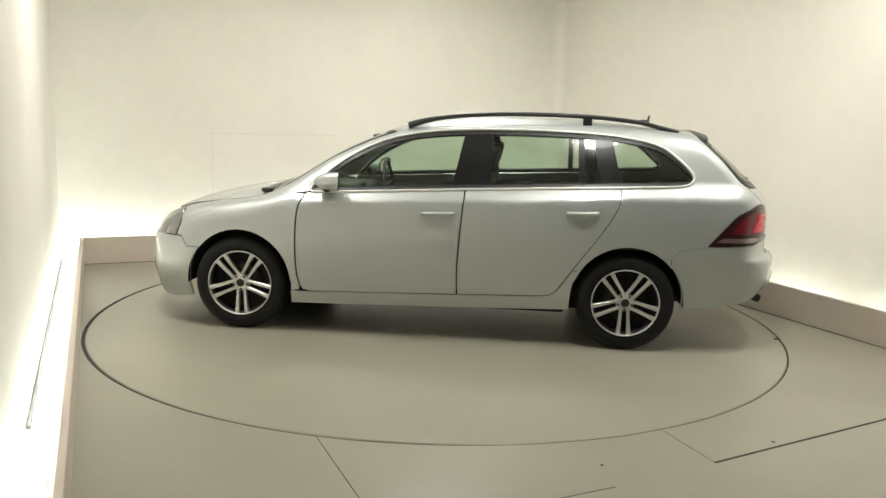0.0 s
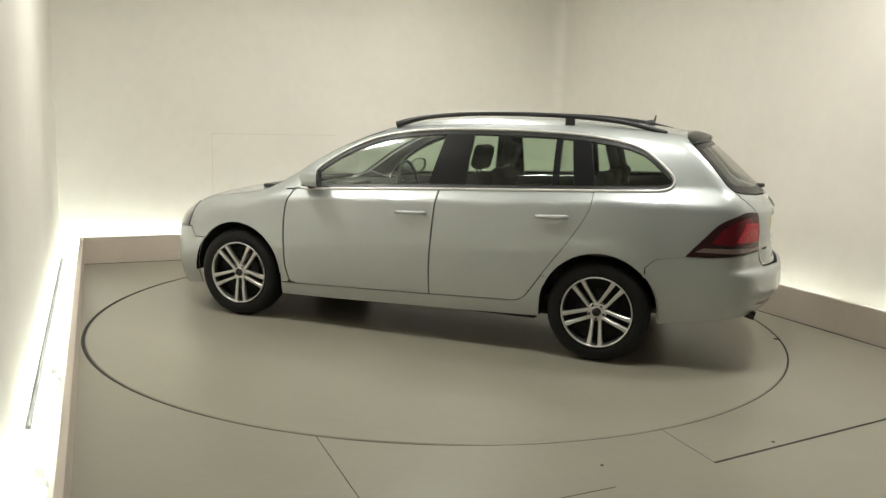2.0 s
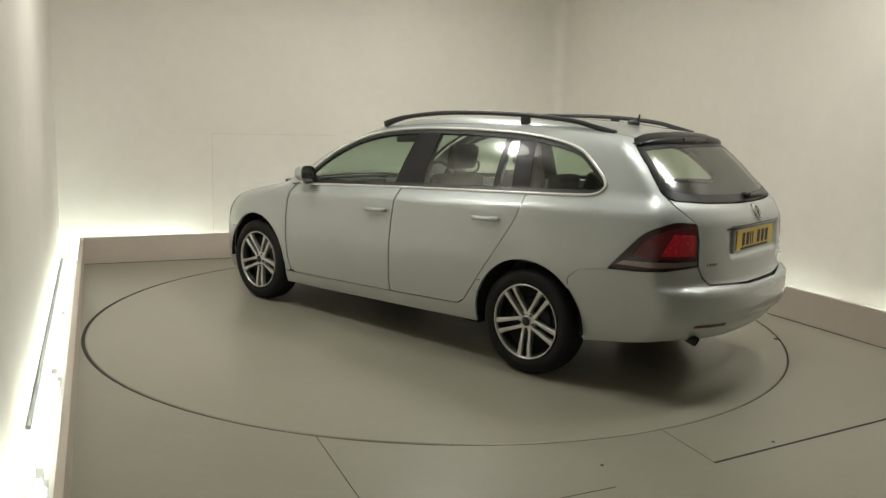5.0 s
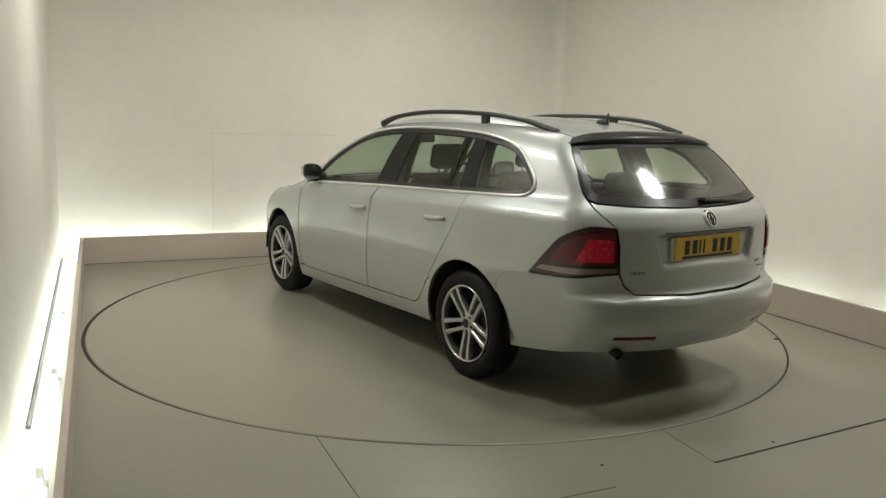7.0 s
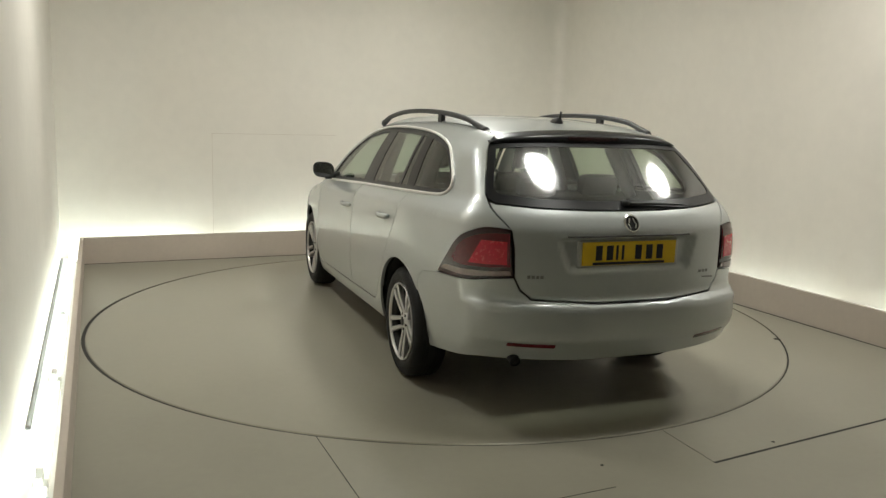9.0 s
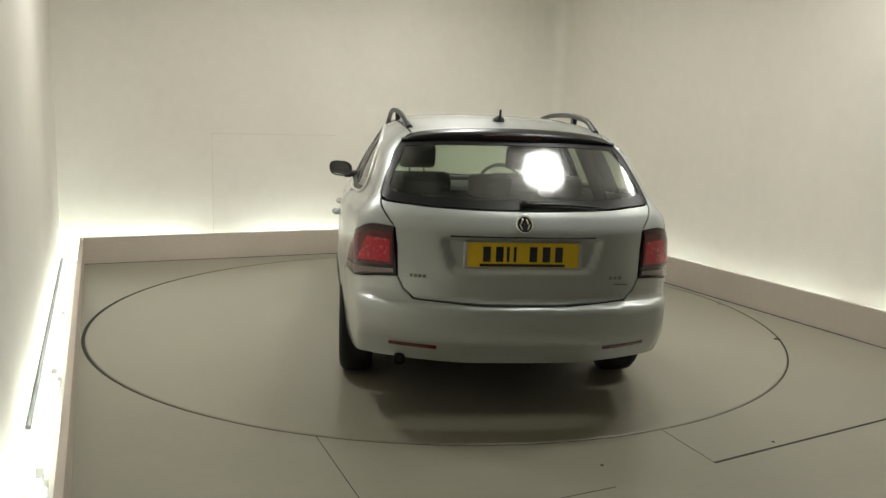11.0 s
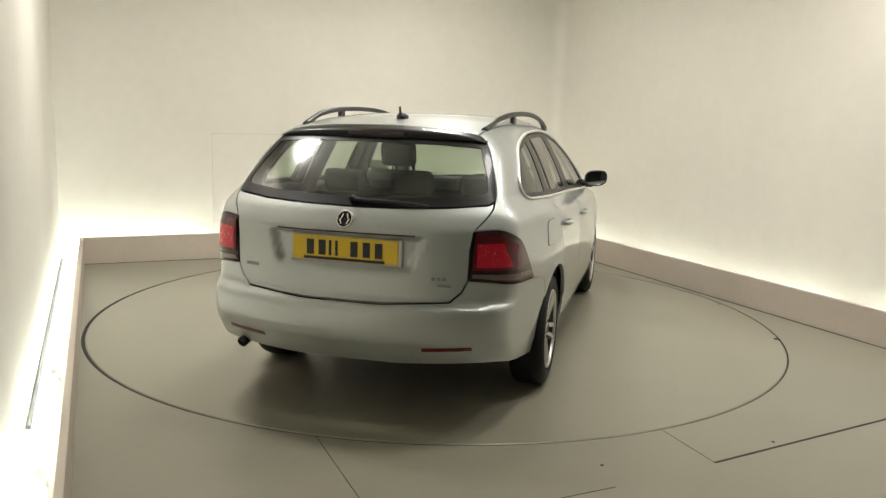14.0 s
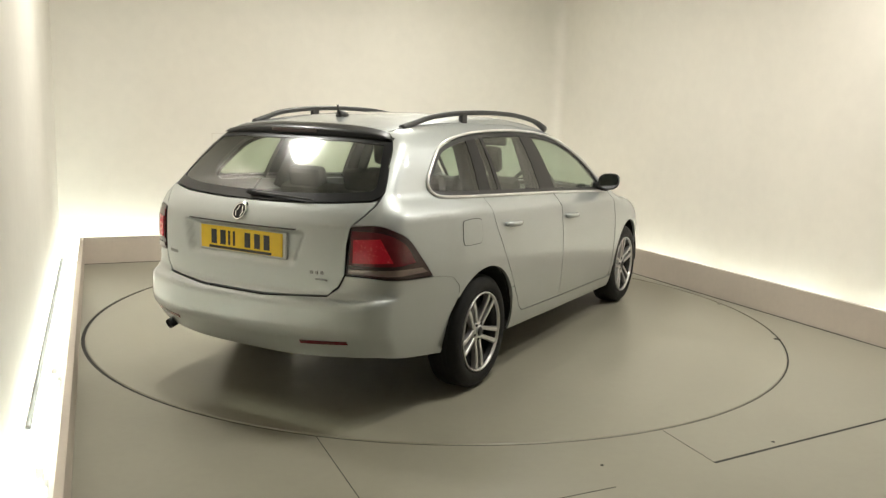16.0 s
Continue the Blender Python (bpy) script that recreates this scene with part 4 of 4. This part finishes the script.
def wheel(x, s, turn):
    """A wheel whose outer face looks along s * y."""
    thing = new("wheel")
    thing.parent = car
    thing.matrix_basis = pose(x, s * 0.755, HUB_Z, 0, turn, 0)
    bm = bmesh.new()
    lathe(bm, [(0.205, -0.075), (0.25, -0.08), (0.290, -0.078), (0.309, -0.066), (0.316, -0.045), (0.316, 0.06), (0.309, 0.085), (0.290, 0.103), (0.262, 0.110), (0.242, 0.108), (0.226, 0.099), (0.216, 0.092)], 56, s)
    part("tyre", bm, RUBBER, thing, "black rubber tyre", smooth=True)
    for gy in (-0.028, 0.0, 0.024, 0.048):
        bm = bmesh.new()
        lathe(bm, [(0.3155, gy - 0.004), (0.3172, gy - 0.004), (0.3172, gy + 0.004), (0.3155, gy + 0.004)], 56, s)
        part("tread_groove", bm, LINER, thing)
    # the barrel's dark colour holds the shade behind the spokes
    bm = bmesh.new()
    lathe(bm, [(0.205, -0.07), (0.214, 0.088), (0.210, 0.092), (0.203, 0.06), (0.198, -0.068)], 56, s)
    part("rim", bm, ALLOY_DARK, thing, "inner barrel of the alloy rim, coloured dark for shade", smooth=True)
    bm = bmesh.new()
    lathe(bm, [(0.216, 0.088), (0.222, 0.101), (0.221, 0.107), (0.2150, 0.1065), (0.2120, 0.100), (0.210, 0.088)], 56, s)
    part("rim_lip", bm, ALLOY, thing, "bright machined rim lip", smooth=True)
    # dark disc added as painted shade in the gaps between spokes
    bm = bmesh.new()
    lathe(bm, [(0.20, 0.02), (0.02, 0.02)], 40, s)
    part("brake_backing", bm, LINER, thing)
    bm = bmesh.new()
    lathe(bm, [(0.138, 0.022), (0.138, 0.036), (0.06, 0.036)], 40, s)
    part("brake_disc", bm, ALLOY_DARK, thing, smooth=True)
    for k in range(5):
        a = radians(270 + 72 * k)
        for o in (-1, 1):
            bm = bmesh.new()
            # one spoke of a pair: slim bar from hub to rim, dished inwards at the hub
            st = []
            for r, w, d, off in ((0.030, 0.0105, 0.080, 0.0225), (0.070, 0.0105, 0.084, 0.0245), (0.12, 0.0112, 0.092, 0.0272), (0.168, 0.0125, 0.098, 0.0305), (0.212, 0.0155, 0.099, 0.035)):
                c = o * off
                st.append([bm.verts.new((r * math.cos(a) - t * math.sin(a), s * dd, r * math.sin(a) + t * math.cos(a))) for t, dd in ((c - w, d - 0.03), (c - w, d - 0.004), (c - w * 0.7, d), (c + w * 0.7, d), (c + w, d - 0.004), (c + w, d - 0.03))])
            for p, q in zip(st, st[1:]):
                for i in range(6):
                    bm.faces.new((p[i], p[(i + 1) % 6], q[(i + 1) % 6], q[i]))
            bmesh.ops.recalc_face_normals(bm, faces=bm.faces)
            part("spoke", bm, ALLOY, thing)
    bm = bmesh.new()
    lathe(bm, [(0.062, 0.05), (0.060, 0.074), (0.052, 0.082), (0.034, 0.084), (0.031, 0.080), (0.030, 0.088), (0.026, 0.091), (0.001, 0.092)], 28, s)
    part("hub", bm, ALLOY, thing, smooth=True)
    bm = bmesh.new()
    lathe(bm, [(0.027, 0.0915), (0.026, 0.0935), (0.001, 0.0935)], 24, s)
    part("centre_cap", bm, ALLOY_DARK, thing, smooth=True)
    for k in range(5):
        a = radians(54 + 72 * k)
        bm = bmesh.new()
        tube(bm, [(0.046 * math.cos(a), s * 0.07, 0.046 * math.sin(a)), (0.046 * math.cos(a), s * 0.0875, 0.046 * math.sin(a))], 0.008, 6)
        part("wheel_bolt", bm, ALLOY_DARK, thing)


wheel(AX, 1, 3)
wheel(-AX, 1, 0)
wheel(AX, -1, 30)
wheel(-AX, -1, 0)

# roof rails and aerial
RAIL = spline([(0.20, 1.418), (0.09, 1.452), (-0.02, 1.475), (-0.20, 1.497), (-0.40, 1.511), (-0.65, 1.517), (-0.85, 1.516), (-1.05, 1.510), (-1.22, 1.498), (-1.36, 1.482), (-1.46, 1.460), (-1.55, 1.436), (-1.60, 1.420)], 3)
for s in (1, -1):
    bm = bmesh.new()
    rows = []
    n = len(RAIL)
    for i, (x, z) in enumerate(RAIL):
        a, b = RAIL[max(0, i - 1)], RAIL[min(n - 1, i + 1)]
        tx, tz = b[0] - a[0], b[1] - a[1]
        L = math.hypot(tx, tz)
        nx, nz = tz / L, -tx / L
        e = min(i, n - 1 - i) / 6.0
        h = 0.015 + 0.009 * max(0, 1 - e)
        w = 0.015 + 0.004 * max(0, 1 - e)
        yc = float(ROOF_Y(x)) - 0.012
        rows.append([bm.verts.new((x + nx * h * math.sin(q), s * (yc + w * math.cos(q)), z - 0.012 + nz * h * math.sin(q))) for q in (k * 2 * math.pi / 10 for k in range(10))])
    for a, b in zip(rows, rows[1:]):
        for k in range(10):
            bm.faces.new((a[k], a[(k + 1) % 10], b[(k + 1) % 10], b[k]))
    bm.faces.new(rows[0])
    bm.faces.new(rows[-1][::-1])
    bmesh.ops.recalc_face_normals(bm, faces=bm.faces)
    rail = part("roof_rail", bm, BLACK, car, "black roof rail", smooth=True)
    for x0, x1 in ((-1.03, -0.97),):
        bm = bmesh.new()
        yc = float(ROOF_Y(x0)) - 0.012
        zz = float(np.interp(-(x0 + x1) / 2, [-p[0] for p in RAIL], [p[1] for p in RAIL]))
        box(bm, x0, x1, s * yc - 0.013, s * yc + 0.013, min(top_edge(x0, yc), top_edge(x1, yc)) - 0.01, zz - 0.015, bevel=0.004)
        part("rail_foot", bm, BLACK, rail)
bm = bmesh.new()
az = top_edge(-1.46, 0.0)
tube(bm, [(-1.42, 0, az - 0.004), (-1.46, 0, az + 0.012), (-1.475, 0, az + 0.022)], [0.036, 0.026, 0.010], 12)
aerial = part("aerial", bm, BLACK, car, "short black roof aerial", smooth=True)
bm = bmesh.new()
tube(bm, [(-1.465, 0, az + 0.010), (-1.478, 0, az + 0.066)], [0.009, 0.006], 8)
part("mast", bm, BLACK, aerial, smooth=True)

# door mirrors
for s in (1, -1):
    bm = bmesh.new()
    rows = []
    for i in range(9):
        t = i / 8
        x = 0.610 + 0.155 * t
        g = math.sqrt(max(0.0, 1 - t**2.4)) * 0.98 + 0.02
        rows.append([bm.verts.new((x, s * (0.905 - 0.02 * t + 0.088 * g * (abs(math.cos(q)) ** 0.7) * math.copysign(1, math.cos(q))), 1.035 + 0.012 * math.cos(q) * g - 0.005 * t + 0.060 * g * (abs(math.sin(q)) ** 0.75) * math.copysign(1, math.sin(q)))) for q in (k * 2 * math.pi / 24 for k in range(24))])
    for a, b in zip(rows, rows[1:]):
        for k in range(24):
            bm.faces.new((a[k], a[(k + 1) % 24], b[(k + 1) % 24], b[k]))
    bm.faces.new(rows[-1])
    bmesh.ops.recalc_face_normals(bm, faces=bm.faces)
    mirror = part("door_mirror", bm, PAINT, car, "silver door mirror", smooth=True)
    bm = bmesh.new()
    f0 = [bm.verts.new((0.618, 0.905 * s + (v.co.y - 0.905 * s) * 0.9, 1.035 + (v.co.z - 1.035) * 0.9)) for v in mirror.data.vertices[:24]]
    bm.faces.new(f0)
    pane = part("mirror_glass", bm, MIRROR, mirror, "mirror glass")
    bm = bmesh.new()
    o0 = [bm.verts.new((0.606, v.co.y, v.co.z)) for v in mirror.data.vertices[:24]]
    o1 = [bm.verts.new((0.616, 0.905 * s + (v.co.y - 0.905 * s) * 0.86, 1.035 + (v.co.z - 1.035) * 0.86)) for v in mirror.data.vertices[:24]]
    o2 = [bm.verts.new((0.616, 0.905 * s + (v.co.y - 0.905 * s) * 1.01, 1.035 + (v.co.z - 1.035) * 1.01)) for v in mirror.data.vertices[:24]]
    for k in range(24):
        j = (k + 1) % 24
        bm.faces.new((o0[k], o0[j], o1[j], o1[k]))
        bm.faces.new((o0[k], o2[k], o2[j], o0[j]))
    rim = part("mirror_bezel", bm, BLACK, mirror, smooth=True)
    for ob in (mirror, pane, rim):  # the head is turned towards the driver
        for v in ob.data.vertices:
            v.co.x -= 0.35 * (abs(v.co.y) - 0.905)
    bm = bmesh.new()
    tube(bm, [(0.72, s * 0.75, 0.985), (0.70, s * 0.82, 0.985), (0.69, s * 0.87, 0.99)], [0.035, 0.028, 0.032], 12)
    part("mirror_arm", bm, BLACK, mirror, smooth=True)

# door handles and filler flap
for name, x0, x1, z in (("door_handle", 0.057, -0.156, 0.848), ("door_handle", -0.885, -1.085, 0.888)):
    for s in (1, -1):
        bm = bmesh.new()
        path = []
        for k in range(9):
            t = k / 8
            x = x0 + (x1 - x0) * t
            y = float(around(np.array([x]), np.array([z]))[0][1])
            path.append((x, s * (y + 0.004 + 0.028 * math.sin(math.pi * min(1, max(0, t * 1.1 - 0.05))) ** 0.5), z + 0.006 * t))
        tube(bm, path, [0.010, 0.013, 0.014, 0.014, 0.014, 0.014, 0.015, 0.016, 0.012], 10)
        handle = part(name, bm, PAINT, car, smooth=True)
        bm = bmesh.new()
        y = float(around(np.array([(x0 + x1) / 2]), np.array([z - 0.012]))[0][1])
        box(bm, (x0 + x1) / 2 - 0.045, (x0 + x1) / 2 + 0.045, s * y - 0.002, s * y + 0.0025, z - 0.034, z + 0.01, bevel=0.001)
        part("handle_recess", bm, PAINT, handle)

flap = spline([(-1.36, 0.945), (-1.40, 0.955), (-1.49, 0.955), (-1.53, 0.945), (-1.535, 0.90), (-1.53, 0.835), (-1.49, 0.825), (-1.40, 0.825), (-1.36, 0.835), (-1.355, 0.90), (-1.36, 0.945)], 3)[:-1]
for ob in panel("filler_flap", flap, PAINT, car, off=0.0022, F=0.004, gap=0.0, label="silver fuel filler flap") + band("filler_gap", inset(flap, -0.003), 0.0045, BLACK, car, off=0.0008, thick=0.002):
    if ob.data.vertices[0].co.y > 0:
        bpy.data.objects.remove(ob)

# ---- cabin ----
cab = [(x, z) for x, z in ((0.95, 0.32), (0.95, 0.90), (0.6, 0.925), (-0.24, 0.975), (-1.226, 1.02), (-1.7, 1.04), (-1.95, 0.98), (-1.95, 0.60), (-1.62, 0.66), (-0.95, 0.66), (-0.9, 0.40))]
panel("door_lining", cab, TRIM, car, off=-0.055, F=0.04, step=0.08)
ceil_out = [(x, -float(ROOF_Y(x)) + 0.03) for x in np.linspace(-1.74, 0.2, 14)] + [(x, float(ROOF_Y(x)) - 0.03) for x in np.linspace(0.2, -1.74, 14)]
panel("headlining", ceil_out, HEADLINER, car, how=above, off=-0.035, F=0.01, sides="one", step=0.1, label="pale cloth headlining")
bm = bmesh.new()
box(bm, -1.90, 1.0, -0.66, 0.66, 0.30, 0.36, bevel=0.02)
part("cabin_floor", bm, TRIM, car)
bm = bmesh.new()
box(bm, 0.60, 1.08, -0.70, 0.70, 0.55, 0.93, bevel=0.06)
box(bm, 0.56, 0.72, 0.16, 0.56, 0.88, 0.985, bevel=0.03)
part("dashboard", bm, TRIM, car)
bm = bmesh.new()
path = [(0.48 + 0.07 * math.sin(q) * 0.4, -0.36 + 0.185 * math.cos(q), 0.92 + 0.18 * math.sin(q)) for q in (k * 2 * math.pi / 24 for k in range(25))]
tube(bm, path, 0.014, 8, cap=False)
tube(bm, [(0.49, -0.54, 0.92), (0.53, -0.36, 0.90), (0.49, -0.18, 0.92)], 0.02, 8)
part("steering_wheel", bm, TRIM, car, smooth=True)


def cushion(bm, m, sx, sy, sz, r=0.05):
    box(bm, -sx / 2, sx / 2, -sy / 2, sy / 2, 0, sz, m=m, bevel=r)


for y in (0.37, -0.37):
    bm = bmesh.new()
    cushion(bm, pose(0.10, y, 0.42, 0, -8, 0), 0.52, 0.50, 0.16)
    seat = part("front_seat", bm, CLOTH, car, "dark cloth front seat", smooth=False)
    bm = bmesh.new()
    cushion(bm, pose(-0.16, y, 0.52, 0, -18, 0), 0.13, 0.48, 0.60)
    part("backrest", bm, CLOTH, seat)
    bm = bmesh.new()
    cushion(bm, pose(-0.35, y, 1.125, 0, -14, 0), 0.09, 0.25, 0.17, 0.035)
    part("headrest", bm, CLOTH, seat)
    for d in (-0.05, 0.05):
        bm = bmesh.new()
        tube(bm, [(-0.325, y + d, 1.06), (-0.36, y + d, 1.16)], 0.006, 8)
        part("headrest_post", bm, CHROME, seat)
bm = bmesh.new()
cushion(bm, pose(-0.78, 0, 0.42, 0, -6, 0), 0.50, 1.28, 0.16)
bench = part("rear_bench", bm, CLOTH, car, "dark cloth rear bench")
bm = bmesh.new()
cushion(bm, pose(-1.02, 0, 0.52, 0, -20, 0), 0.13, 1.26, 0.56)
part("backrest", bm, CLOTH, bench)
for y in (0.42, 0.0, -0.42):
    bm = bmesh.new()
    cushion(bm, pose(-1.20, y, 1.015, 0, -14, 0), 0.09, 0.26, 0.14, 0.035)
    part("headrest", bm, CLOTH, bench)
bm = bmesh.new()
box(bm, -2.02, -1.22, -0.60, 0.60, 0.955, 0.975, bevel=0.008)
part("load_cover", bm, TRIM, car, "dark load bay cover")
bm = bmesh.new()
box(bm, 0.50, 0.53, -0.11, 0.11, 1.26, 1.325, bevel=0.012)
part("rear_view_mirror", bm, TRIM, car)
for s in (1, -1):
    bm = bmesh.new()
    tube(bm, [(-0.29, s * 0.70, 0.95), (-0.29, s * 0.655, 1.10), (-0.29, s * 0.60, 1.25), (-0.29, s * 0.545, 1.37)], [0.035, 0.035, 0.035, 0.03], 8)
    part("inner_pillar", bm, TRIM, car, smooth=True)
    bm = bmesh.new()
    tube(bm, [(-1.16, s * 0.70, 1.0), (-1.13, s * 0.65, 1.13), (-1.10, s * 0.595, 1.26), (-1.08, s * 0.54, 1.37)], [0.04, 0.04, 0.04, 0.035], 8)
    part("inner_pillar", bm, TRIM, car, smooth=True)


# ---- what moves ----
TURN_START, TURN_RATE, OFF_X, OFF_Y = 174.13, -7.105, -0.003, -0.157


def motions():
    steps = [0.5 * k for k in range(33)]
    table_rows = [(t, pose(0, 0, 0, 0, 0, TURN_START + TURN_RATE * t)) for t in steps]
    walk(turntable, table_rows)
    walk(car, [(t, m @ pose(OFF_X, OFF_Y, 0)) for t, m in table_rows])


motions()
